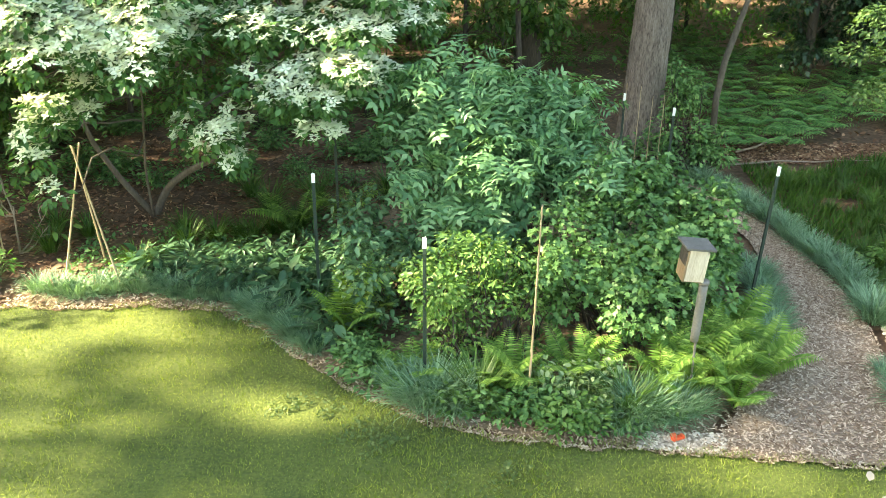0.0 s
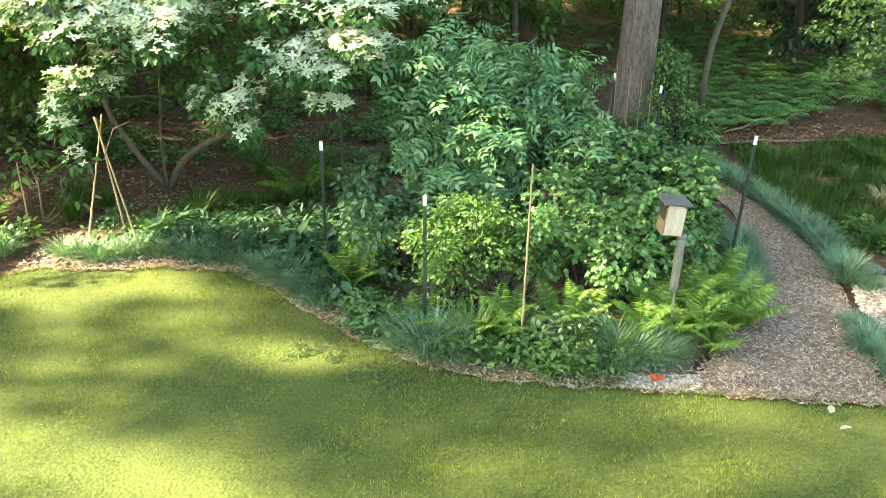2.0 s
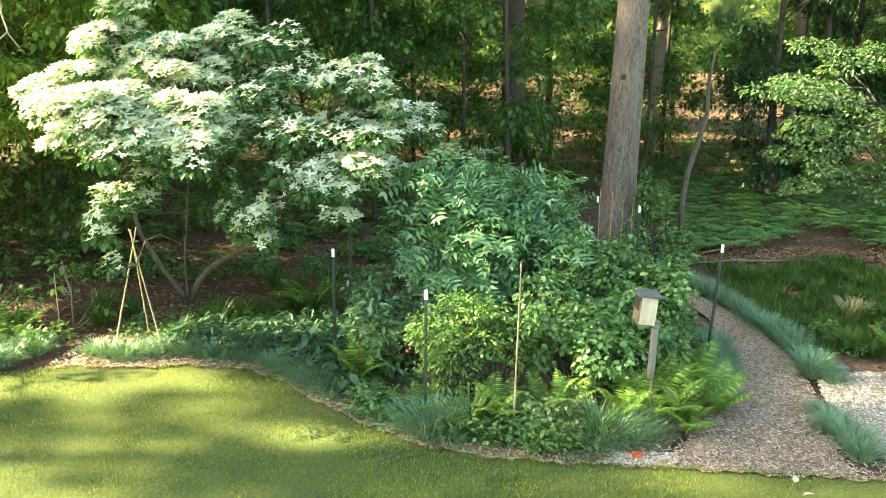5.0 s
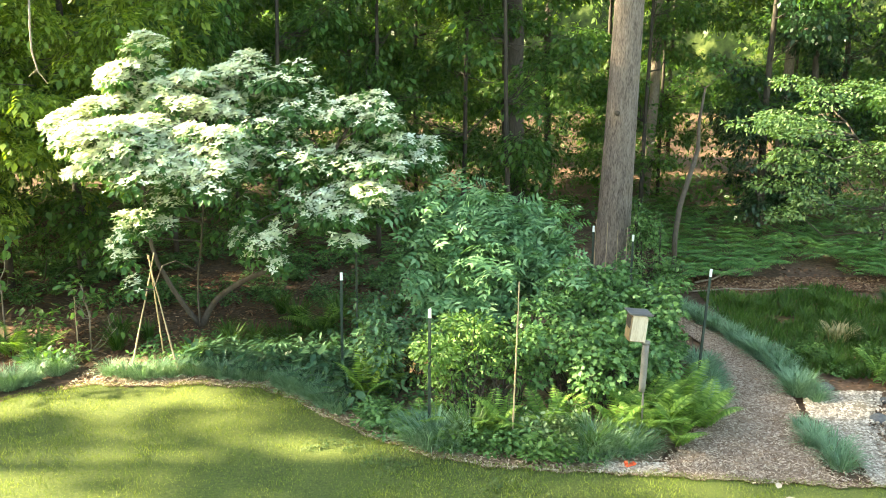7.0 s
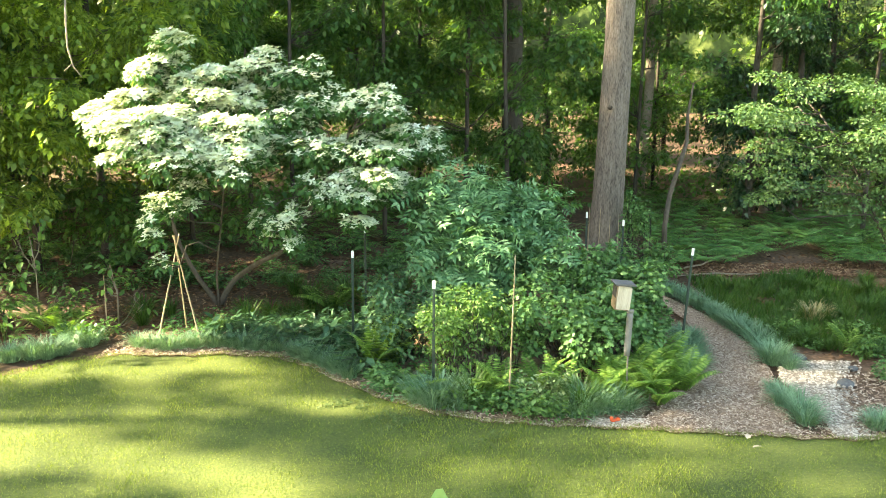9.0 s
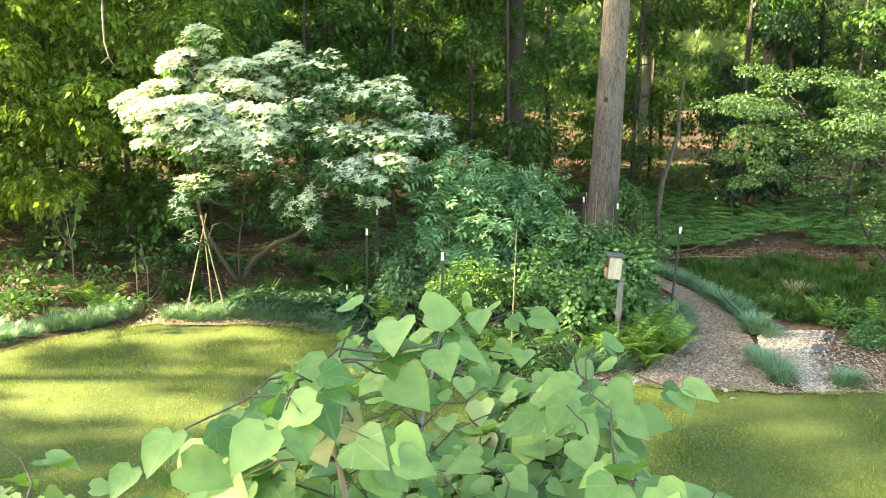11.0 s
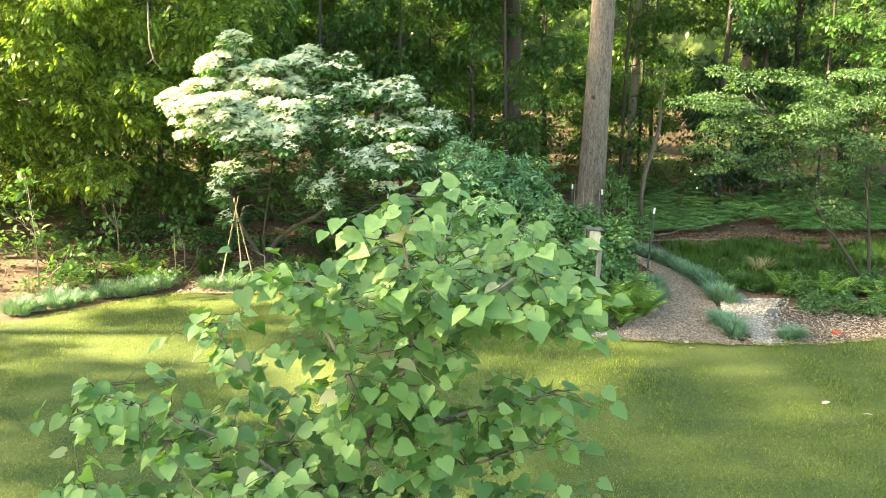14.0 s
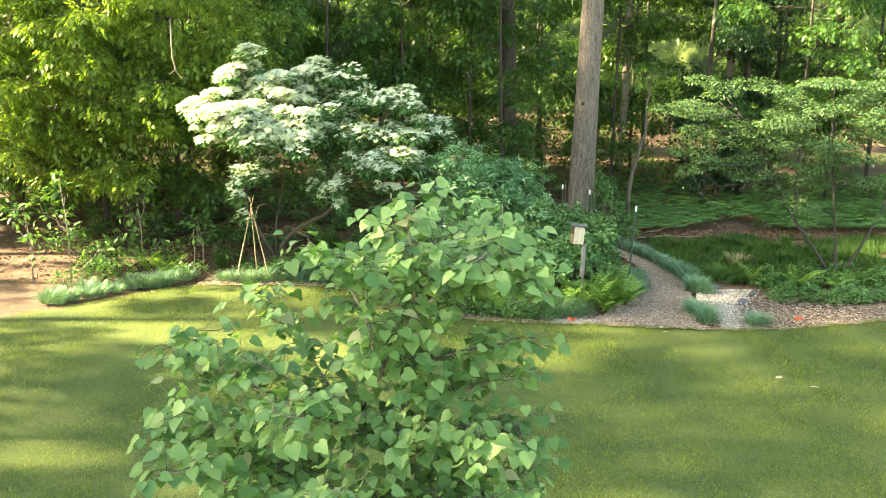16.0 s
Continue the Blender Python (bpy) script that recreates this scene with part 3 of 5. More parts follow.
stem = np.array([(3.10, 13.5, 0.0), (3.13, 13.5, 0.35), (3.17, 13.5, 1.1), (3.21, 13.5, 2.3), (3.27, 13.5, 4.4), (3.33, 13.5, 6.5), (3.4, 13.5, 9.5), (3.5, 13.5, 13), (3.5, 13.5, 16)])
big = tree("tulip_tree", "tall straight tree with ridged grey-brown bark at the wood's edge", (3.0, 13.5, 0.08), stem, [0.43, 0.37, 0.325, 0.30, 0.275, 0.255, 0.24, 0.2, 0.1],
           [(3.5 + dx, 13.5 + dy, z, 2.2, 2.2, 1.2) for dx, dy, z in ((-2, 0, 12), (2, 1, 12.5), (0, 2, 14), (0, -1, 15.5))], 600, 0.22, DIAMOND, L_WOODS, M_BARK)
m = mesh_from("knot", *tube([(0.08, -0.30, 3.36), (0.08, -0.345, 3.36)], [0.05, 0.035], 10), M_BARKDARK, True)
k = part("knot", m, M_BARKDARK, big, "dark knot hole in the bark")
k.location = (0.02, 0, -0.08)

# bent sapling beside it
tree("bent_sapling", "slender crooked sapling with pale bark and sparse leaves", (4.42, 13.7, 0.1),
     [(4.42, 13.7, 0.0), (4.39, 13.7, 1.0), (4.46, 13.72, 1.6), (4.63, 13.8, 2.15), (4.79, 13.9, 2.65), (4.78, 13.9, 3.2), (4.86, 13.9, 3.8)],
     [0.058, 0.052, 0.05, 0.046, 0.04, 0.03, 0.018], [(4.6, 13.6, 4.0, 0.5, 0.5, 0.35), (5.1, 13.6, 4.2, 0.6, 0.5, 0.2)], 700, 0.10, DIAMOND, L_WOODS, M_STEM)


def woodland_tree(x, y, height, reach, low, mat, label, bark=M_BARKDARK, radius=0.13, pads=9, density=300, size=0.3, flat=0.42, lean=(0, 0), group="woodland trees", top=9.5, template=SPRAY):
    """A wood's tree: its limbs carry layered sprays between low and the top."""
    clusters = []
    for i in range(pads):
        z = low + (min(top, height) - low) * (i + rng.uniform(0, 0.9)) / pads
        a = rng.uniform(0, 6.283)
        d = reach * rng.uniform(0.3, 1.0)
        r = reach * rng.uniform(0.38, 0.62)
        clusters.append((x + d * np.cos(a) + lean[0] * z / height, y + d * np.sin(a) + lean[1] * z / height, z + gz(x, y), r, r * rng.uniform(0.8, 1.1), r * flat))
    st = stem_line(x, y, lean, height)
    return tree("woodland_tree", label, (x, y, float(gz(x, y))), st, np.linspace(radius, radius * 0.35, len(st)), clumps(clusters, 3, int(abs(x * 31 + y * 7)), 0.52, 0.8), density, size, template, mat, bark, group=group, limb=0.16, droop=0.7, gap=0.3, gap_scale=1.6, flat=0.5)


SUNNY = "woodland tree with sunlit yellow-green drooping leaves"
SHADY = "woodland tree with shaded deep green leaves"
FAR = "distant woodland tree glowing yellow-green in the sun"
# trees in the sun-coloured leaf at the wood's near corner
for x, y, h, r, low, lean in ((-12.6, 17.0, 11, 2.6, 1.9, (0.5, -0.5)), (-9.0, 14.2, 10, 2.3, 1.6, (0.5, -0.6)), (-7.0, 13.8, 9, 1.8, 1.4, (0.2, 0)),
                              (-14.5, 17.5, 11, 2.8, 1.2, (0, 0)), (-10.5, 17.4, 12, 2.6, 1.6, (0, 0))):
    woodland_tree(x, y, h, r, low, L_SUNTINT, SUNNY, M_BARKDARK, 0.09, 16, 440, 0.34, 0.5, lean)
# the near hickory: sprays hang in a curtain that thins towards its tip
cells = []
for x in np.arange(-10.4, -3.9, 0.62):
    foot = np.interp(x, [-10.5, -9.0, -8.3, -6.3, -5.9, -5.0, -4.0], [2.6, 2.4, 2.0, 2.3, 3.3, 3.6, 4.6])
    for z in np.arange(foot, 6.4, 0.52):
        cells.append((x + rng.normal(0, 0.2), (10.5 if x < -5.8 else 11.3) + rng.uniform(-0.5, 0.5), z + rng.normal(0, 0.16), rng.uniform(0.3, 0.52), 0.42, rng.uniform(0.18, 0.32)))
st = np.array([(-11.5, 14.6, 0.1), (-11.5, 14.4, 1.5), (-11.6, 14.0, 3.0), (-11.7, 13.4, 5.0), (-11.4, 12.6, 7.5), (-11.0, 12.0, 9.5)])
tree("hickory_tree", "near tree with sunlit yellow-green leaves drooping over the bed", (-11.5, 14.6, 0.1), st, [0.16, 0.14, 0.13, 0.12, 0.09, 0.05], cells, 780, 0.34, LONGSPRAY, L_SUNTINT, M_STEM, limb=0.14, droop=0.75, gap=0.38, gap_scale=2.4, flat=0.45)
part("bare_twig", mesh_from("bare_twig", *merge([tube([(5.9, -5.0, 5.0), (5.94, -5.15, 4.6), (5.96, -5.2, 4.25), (6.02, -5.2, 3.99), (6.14, -5.2, 3.83)], [0.016, 0.014, 0.012, 0.01, 0.005], 6), tube([(6.0, -5.2, 4.02), (5.88, -5.2, 3.92)], [0.01, 0.004], 5)]), M_TWIG, True), M_TWIG, bpy.data.objects["hickory_tree"], "bare pale twig")
# hanging growth under it, in the shade-coloured leaf
cells = [(x + rng.normal(0, 0.25), 12.0 + rng.uniform(-0.6, 1.2), z + rng.normal(0, 0.2), 0.5, 0.5, 0.34) for x in np.arange(-10.6, -3.4, 0.62) for z in (1.5, 2.2, 3.0, 3.9, 4.8, 5.6) if rng.uniform() < 0.82]
tree("understory_tree", "shaded understory tree with hanging dark green leaves", (-8.2, 13.4, 0.08), [(-8.2, 13.4, 0.0), (-8.1, 13.2, 1.5), (-7.9, 12.8, 3.2), (-7.8, 12.5, 5.5)], [0.07, 0.06, 0.05, 0.02], cells, 480, 0.3, SPRAY, L_WOODS, M_BARKDARK, limb=0.2, droop=0.7, gap=0.3, gap_scale=2.0)
# wood's edge carried on beside the lawn: unseen trees added to block light
for x, y, h, r, low in ((-15.2, 13.2, 10, 2.2, 0.6), (-17.0, 15.6, 11, 2.6, 0.6), (-17.5, 18.8, 11, 2.6, 0.6)):
    woodland_tree(x, y, h, r, low, L_WOODS, SHADY, M_BARKDARK, 0.13, 18, 420, 0.36, 0.6, template=DIAMOND)
# middle woods, in the shade-coloured leaf
for x, y, h, r, low in ((-4.6, 16.5, 10, 2.2, 1.5), (-2.2, 18.0, 11, 2.3, 1.6), (0.4, 16.8, 10, 1.9, 1.7), (1.8, 19.5, 12, 2.2, 1.6), (-6.4, 19.5, 12, 2.6, 1.2),
                        (-0.8, 21.5, 12, 2.6, 1.2), (-3.8, 22.0, 12, 2.8, 1.2), (-9.0, 21.5, 12, 3.0, 1.0), (4.9, 19.0, 10, 1.5, 1.0), (-1.4, 15.6, 9, 1.6, 2.0), (-3.3, 14.9, 9, 1.5, 1.8), (1.3, 15.1, 9, 1.3, 1.9),
                        (-5.6, 15.2, 9, 1.6, 1.5), (9.6, 16.2, 9, 1.6, 2.4), (11.0, 17.6, 10, 1.9, 1.6), (6.2, 22.5, 11, 2.2, 1.0), (10.3, 23.5, 12, 2.6, 1.4), (3.0, 23.5, 12, 2.4, 1.4), (-13.0, 20.5, 12, 3.0, 1.0)):
    woodland_tree(x, y, h, r, low, L_WOODS, SHADY, M_BARKDARK, 0.055, 15, 400, 0.32)
# dark evergreens behind the path
for x, y, h, r, low in ((7.4, 17.6, 8, 1.3, 0.5), (8.7, 18.2, 9, 1.4, 0.4), (10.2, 20.0, 8, 1.5, 0.5)):
    woodland_tree(x, y, h, r, low, L_EVERGREEN, "dense dark evergreen tree behind the path", M_BARKDARK, 0.1, 14, 760, 0.26, 0.7, group="evergreens")
# right-hand woods: only the outermost tree takes the sun-coloured leaf
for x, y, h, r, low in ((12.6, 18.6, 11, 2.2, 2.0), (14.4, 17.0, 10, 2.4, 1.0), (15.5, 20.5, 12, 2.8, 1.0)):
    woodland_tree(x, y, h, r, low, L_SUNTINT if x > 15 else L_WOODS, SUNNY if x > 15 else SHADY, M_BARKDARK, 0.07, 16, 420, 0.28)
for x, y, h, r, low in ((5.2, 25.5, 12, 2.4, 1.0), (7.6, 27.0, 12, 2.6, 2.5), (2.2, 29.0, 12, 2.8, 2.0), (13.0, 27.0, 12, 3.0, 1.5), (-2.5, 28.0, 12, 3.0, 2.5), (-8.0, 28.0, 12, 3.2, 2.0), (17.5, 27.0, 12, 3.2, 1.0), (-14.0, 27.0, 12, 3.2, 1.0)):
    woodland_tree(x, y, h, r, low, L_FAR, FAR, M_BARKDARK, 0.08, 9, 240, 0.42, group="far woodland trees")
# bare trunks
for x, y, rad, mat, lean in ((5.62, 21.7, 0.13, M_TWIG, (0.3, 0)), (8.4, 19.3, 0.12, M_TWIG, (0.2, 0)), (1.75, 17.6, 0.25, M_BARKDARK, (-0.5, 0)), (3.2, 24.0, 0.1, M_BARKDARK, (0, 0)), (-2.0, 19.6, 0.12, M_BARKDARK, (0.2, 0)), (12.3, 21.0, 0.12, M_BARKDARK, (0.2, 0))):
    st = stem_line(x, y, lean, 14, 10, 0.05)
    r0 = empty("bare_tree", x, y, float(gz(x, y)), "tall bare trunk standing in the woods", "tree", "bare woodland trunks")
    st -= [x, y, gz(x, y)]
    part("trunk", mesh_from("trunk", *tube(st, np.linspace(rad * 1.15, rad * 0.6, 10), 10), mat, True), mat, r0)
    part("crown", mesh_from("crown", *foliage([(st[-1][0], st[-1][1], 13.5, 2, 2, 1.2)], 500, 0.25, DIAMOND), L_WOODS), L_WOODS, r0)

# far woods closing the view
n = 14000
P = np.stack([rng.uniform(-30, 30, n), rng.uniform(31, 42, n), rng.uniform(0.2, 12, n)], 1)
P = P[lumps(P, 0.5, 77) > -0.15]
P[:, 2] += gz(0, P[:, 1])
n = len(P)
stuff("far_woods", scatter(SPRAY, P, rng.normal(0, 1, (n, 3)) - [0, 0, 0.5], rng.normal(0, 0.6, (n, 3)) + [0, -0.4, 0.6], rng.uniform(0.4, 0.8, n)), L_FAR, "far woodland foliage tinted yellow-green for sun", "woods")
# backdrop sheet whose painted patches glow for sun among the far leaves
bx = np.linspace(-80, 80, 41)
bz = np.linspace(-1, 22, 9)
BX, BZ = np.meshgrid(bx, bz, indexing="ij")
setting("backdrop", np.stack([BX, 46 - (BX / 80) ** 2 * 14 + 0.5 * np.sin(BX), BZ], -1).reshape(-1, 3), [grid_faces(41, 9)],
        M_FAR, "backdrop of green distance, its sunlit patches painted and glowing", "backdrop")

# unseen leaf screens added beyond the lawn; their gaps place the low sun's patches
SA = np.array([SUN_FROM.x, SUN_FROM.y]) / math.hypot(SUN_FROM.x, SUN_FROM.y)
SP = np.array([-SA[1], SA[0]]) * -1.0
RISE = SUN_FROM.z / math.hypot(SUN_FROM.x, SUN_FROM.y)


def open_sky(u, h):
    """Gaps left in the added leaf screens where the low sun is let through."""
    slant = 6.5 - 0.57 * (h - 4.9) - 0.5 * max(0, h - 7.2)
    return ((abs(u - slant) < 1.0 and 4.3 < h < 9.0) or (7.5 < u < 9.1 and 4.3 < h < 7.8) or (6.15 < u < 6.85 and 7.4 < h < 8.5) or (7.5 < u < 8.4 and 9.2 < h < 10.4) or (8.2 < u and 8.3 < h < 11.4) or (u > 9.2 and 6.0 < h < 11.6) or (u > 10.2 and h < 11.6)
            or math.hypot(u - 3.6, h - 11.8) < 0.34 or math.hypot(u - 3.7, h - 10.2) < 0.34 or math.hypot(u - 7.2, h - 10.7) < 0.5 or (9.4 < u < 12.4 and h > 14.6))


def shade_tree(u0, u1, density):
    at = SA * 17.0 + SP * 0.5 * (u0 + u1)
    cl = []
    for u in np.arange(u0, u1, 0.62):
        for h in np.arange(2.6, 18.4 if u > 12.2 else 15.6, 0.72):
            a, b = u + rng.uniform(-0.25, 0.25), h + rng.uniform(-0.3, 0.3)
            if open_sky(a, b) or rng.uniform() < (0.42 if 3.8 < a < 6.4 and 8.4 < b < 10.6 else 0.1 if 2.6 < a < 6.0 and 10.6 < b < 12.0 else 0.03):
                continue
            far = rng.uniform(-1.0, 1.6)
            px, py = SA * (16.0 + far) + SP * a
            r = rng.uniform(0.36, 0.56)
            cl.append((px, py, b + far * RISE, r, r, r * 0.7))
    st = stem_line(at[0], at[1], (0, 0), 15.0)
    tree("shade_tree", "broad leafy shade tree standing at the lawn's far side", (at[0], at[1], float(gz(*at))), st, np.linspace(0.22, 0.06, len(st)), cl, density, 0.34, DIAMOND, L_WOODS, M_BARKDARK, group="shade trees", limb=0.12, gap=0.2, gap_scale=1.2, top_density=density * 1.7)


for u0, u1, density in ((-9.0, -5.0, 190), (-5.0, -1.0, 190), (-1.0, 3.4, 230), (3.4, 8.4, 240), (8.4, 14.4, 230)):
    shade_tree(u0, u1, density)

# thickets closing the view under the crowns
n = 11000
P = np.stack([rng.uniform(-14, 15, n), rng.uniform(18.5, 26, n), rng.uniform(0, 1, n) ** 1.3 * 3.2], 1)
P = P[lumps(P * [1, 1, 0.6], 0.9, 31) > -0.4]
P[:, 2] += gz(0, P[:, 1])
n = len(P)
stuff("thicket", scatter(SPRAY, P, rng.normal(0, 1, (n, 3)) - [0, 0, 0.4], rng.normal(0, 0.5, (n, 3)) + [0, -0.3, 0.7], rng.uniform(0.2, 0.38, n)), L_WOODS, "dim green thicket under the far trees", "undergrowth")

# woodland ferns and low growth
def frond_lines(P, az, length, leaf, pairs):
    """Arching fronds with paired leaflets."""
    n = len(P)
    t = np.linspace(0.12, 1, pairs)
    out = np.stack([np.cos(az), np.sin(az), np.zeros(n)], 1)
    side = np.stack([-np.sin(az), np.cos(az), np.zeros(n)], 1)
    rise = 0.75 * t - 0.55 * t ** 2
    C = P[:, None] + length[:, None, None] * (out[:, None] * (0.8 * t)[None, :, None] + np.array([0, 0, 1.0]) * rise[None, :, None])
    w = np.sin(np.pi * np.clip(t * 0.9 + 0.1, 0, 1)) ** 0.8
    pieces = []
    for s in (-1, 1):
        D = (s * side[:, None] + out[:, None] * 0.35 - np.array([0, 0, 0.12])) * np.ones((1, pairs, 1))
        L = (length[:, None] * leaf * w[None] + 0.006)
        U = np.array([0, 0, 1.0]) + out[:, None] * 0.3 * np.ones((1, pairs, 1)) + rng.normal(0, 0.1, (n, pairs, 3))
        pieces.append(scatter(LEAFLET, C.reshape(-1, 3), D.reshape(-1, 3), U.reshape(-1, 3), L.ravel()))
    return merge(pieces)


n = 4600
P = np.stack([rng.uniform(4.4, 16, n), 13.7 + rng.uniform(0, 1, n) ** 1.3 * 7.5, np.zeros(n)], 1)
P = P[lumps(P * [1, 1, 0], 1.0, 4) > -0.55]
P[:, 2] = gz(P[:, 0], P[:, 1]) + 0.12
n = len(P)
stuff("woodland_ferns", frond_lines(P, rng.uniform(0, 6.283, n), rng.uniform(0.42, 0.72, n), 0.22, 10), L_FERNDARK, "low carpet of green ferns under the trees", "ferns")
n = 3000
P = np.stack([rng.uniform(-12, 3.5, n), 14.6 + rng.uniform(0, 1, n) * 8, np.zeros(n)], 1)
P = P[lumps(P * [1, 1, 0], 0.8, 9) > -0.25]
P[:, 2] = gz(P[:, 0], P[:, 1]) + 0.1
n = len(P)
stuff("woodland_undergrowth", frond_lines(P, rng.uniform(0, 6.283, n), rng.uniform(0.3, 0.6, n), 0.34, 6), L_FERNDARK, "scattered low green undergrowth on brown litter", "undergrowth")


# ---------------------------------------------------------------- garden trees
DOG_WHITE = [(-4.23, 9.6, 4.09, 0.54, 0.48, 0.22), (-4.52, 9.5, 3.79, 0.5, 0.45, 0.2), (-3.83, 9.7, 3.79, 0.62, 0.59, 0.2), (-4.89, 9.2, 3.4, 0.6, 0.55, 0.15), (-4.12, 9.1, 3.22, 0.85, 0.79, 0.16),
             (-3.34, 8.9, 3.02, 0.82, 0.76, 0.16), (-4.29, 8.9, 2.99, 0.78, 0.71, 0.13), (-3.64, 9.8, 3.52, 0.75, 0.71, 0.18), (-2.34, 8.8, 1.81, 0.28, 0.27, 0.25), (-4.08, 8.3, 1.84, 0.24, 0.24, 0.2), (-4.0, 8.5, 2.12, 0.34, 0.32, 0.17)]
DOG_FRONT = [(-4.35, 8.3, 3.16, 0.5, 0.5, 0.19), (-3.65, 8.15, 2.98, 0.6, 0.5, 0.18), (-2.98, 8.3, 2.84, 0.42, 0.42, 0.18), (-4.0, 8.65, 3.26, 0.65, 0.5, 0.2), (-3.2, 8.6, 3.05, 0.5, 0.5, 0.2)]
DOG_GREEN = [(-2.95, 8.9, 2.69, 0.42, 0.38, 0.26), (-3.75, 9.2, 2.69, 0.72, 0.65, 0.2), (-2.53, 10.2, 3.97, 0.6, 0.56, 0.2), (-2.82, 10.0, 3.66, 0.64, 0.59, 0.2), (-2.36, 9.6, 3.42, 0.66, 0.61, 0.24),
             (-2.02, 9.3, 2.99, 0.58, 0.52, 0.26), (-2.6, 9.2, 3.07, 0.54, 0.49, 0.22), (-2.06, 10.2, 3.66, 0.6, 0.56, 0.2), (-1.43, 9.5, 2.97, 0.62, 0.56, 0.22), (-0.42, 10.2, 2.9, 0.4, 0.37, 0.17), (-0.09, 10.4, 2.71, 0.24, 0.23, 0.14),
             (-1.11, 9.2, 2.54, 0.56, 0.51, 0.2), (-2.63, 8.8, 1.96, 0.23, 0.21, 0.15), (-3.73, 8.7, 2.28, 0.34, 0.31, 0.18)]
DOG_FLECKED = [(-1.3, 9.8, 3.44, 0.62, 0.57, 0.17), (-1.05, 10.1, 3.62, 0.36, 0.33, 0.15), (-0.83, 9.7, 2.87, 0.58, 0.53, 0.2), (-1.67, 8.9, 2.36, 0.55, 0.51, 0.2), (-1.09, 9.0, 2.27, 0.62, 0.58, 0.17),
               (-0.63, 9.4, 2.4, 0.34, 0.31, 0.18), (-1.42, 8.9, 2.06, 0.44, 0.41, 0.18)]
DOG_PADS = DOG_WHITE + DOG_FRONT + DOG_GREEN + DOG_FLECKED


def tiers(pads, n, seed):
    """Breaks broad pads into thin, uneven tiers."""
    r = np.random.default_rng(seed)
    out = []
    for x, y, z, rx, ry, rz in pads:
        for _ in range(n):
            a, d = r.uniform(0, 6.283), r.uniform(0.15, 0.75)
            out.append((x + d * rx * np.cos(a), y + d * ry * np.sin(a), z + r.normal(0, 0.8) * rz, rx * r.uniform(0.38, 0.66), ry * r.uniform(0.38, 0.66), rz * r.uniform(0.4, 0.7)))
    return out


def multi_stem(name, label, base, stems, pads, density, size, mat, bark, blossom=None, template=BROAD, **kw):
    root = empty(name, *base, label, "tree")
    b = np.array(base)
    lines = []
    for pts, rad in stems:
        p = np.asarray(pts, float) - b
        k = np.linspace(0, 1, len(p))
        q = np.linspace(0, 1, len(p) * 3)
        sm = np.stack([np.interp(q, k, p[:, j]) for j in range(3)], 1)
        sm[1:-1] = (sm[:-2] + sm[1:-1] + sm[2:]) / 3
        lines.append(sm)
        part("stem", mesh_from("stem", *tube(sm, np.linspace(rad, rad * 0.4, len(sm)), 9), bark, True), bark, root)
    allp = np.concatenate(lines)
    loc = [(c[0] - b[0], c[1] - b[1], c[2] - b[2], *c[3:]) for c in pads]
    for c in loc[::3]:
        goal = np.array(c[:3]) - [0, 0, 0.05]
        cand = allp[np.argmin(np.linalg.norm(allp - goal, axis=1) + np.maximum(0, allp[:, 2] - goal[2] + 0.1) * 2)]
        line = bent(cand, goal, 6, 0.05)
        pieces = [tube(line, np.linspace(0.015, 0.006, 6), 6)]
        for _ in range(2):
            tip = goal + unit(rng.normal(0, 1, 3)) * np.array(c[3:]) * 0.85
            pieces.append(tube(bent(line[-2], tip, 4), [0.008, 0.006, 0.004, 0.003], 4))
        part("branch", mesh_from("branch", *merge(pieces), bark, True), bark, root)
    part("crown", mesh_from("crown", *foliage(loc, density, size, template, **kw), mat), mat, root)
    if blossom:
        bits = []
        for c, full in zip(loc, pads):
            k = int(blossom(full) * (c[3] * c[4]))
            if k < 3:
                continue
            a, r = rng.uniform(0, 6.283, k), np.sqrt(rng.uniform(0, 1.0, k))
            Q = np.stack([c[0] + c[3] * r * np.cos(a), c[1] + c[4] * r * np.sin(a), c[2] + 0.035 + c[5] * (1.0 * np.sqrt(1.02 - r * r) - rng.uniform(0, 1.3, k) * r * r + rng.normal(0, 0.15, k))], 1)
            bits.append(scatter(BRACTS, Q, np.stack([np.cos(a * 7), np.sin(a * 7), rng.normal(0, 0.2, k)], 1), np.stack([0.5 * r * np.cos(a) - 0.45, 0.5 * r * np.sin(a) - 0.2, np.ones(k)], 1) + rng.normal(0, 0.2, (k, 3)), rng.uniform(0.105, 0.15, k)))
        part("blossom", mesh_from("blossom", *merge(bits), M_BRACT), M_BRACT, root, "creamy white four-petalled bracts")
    return root


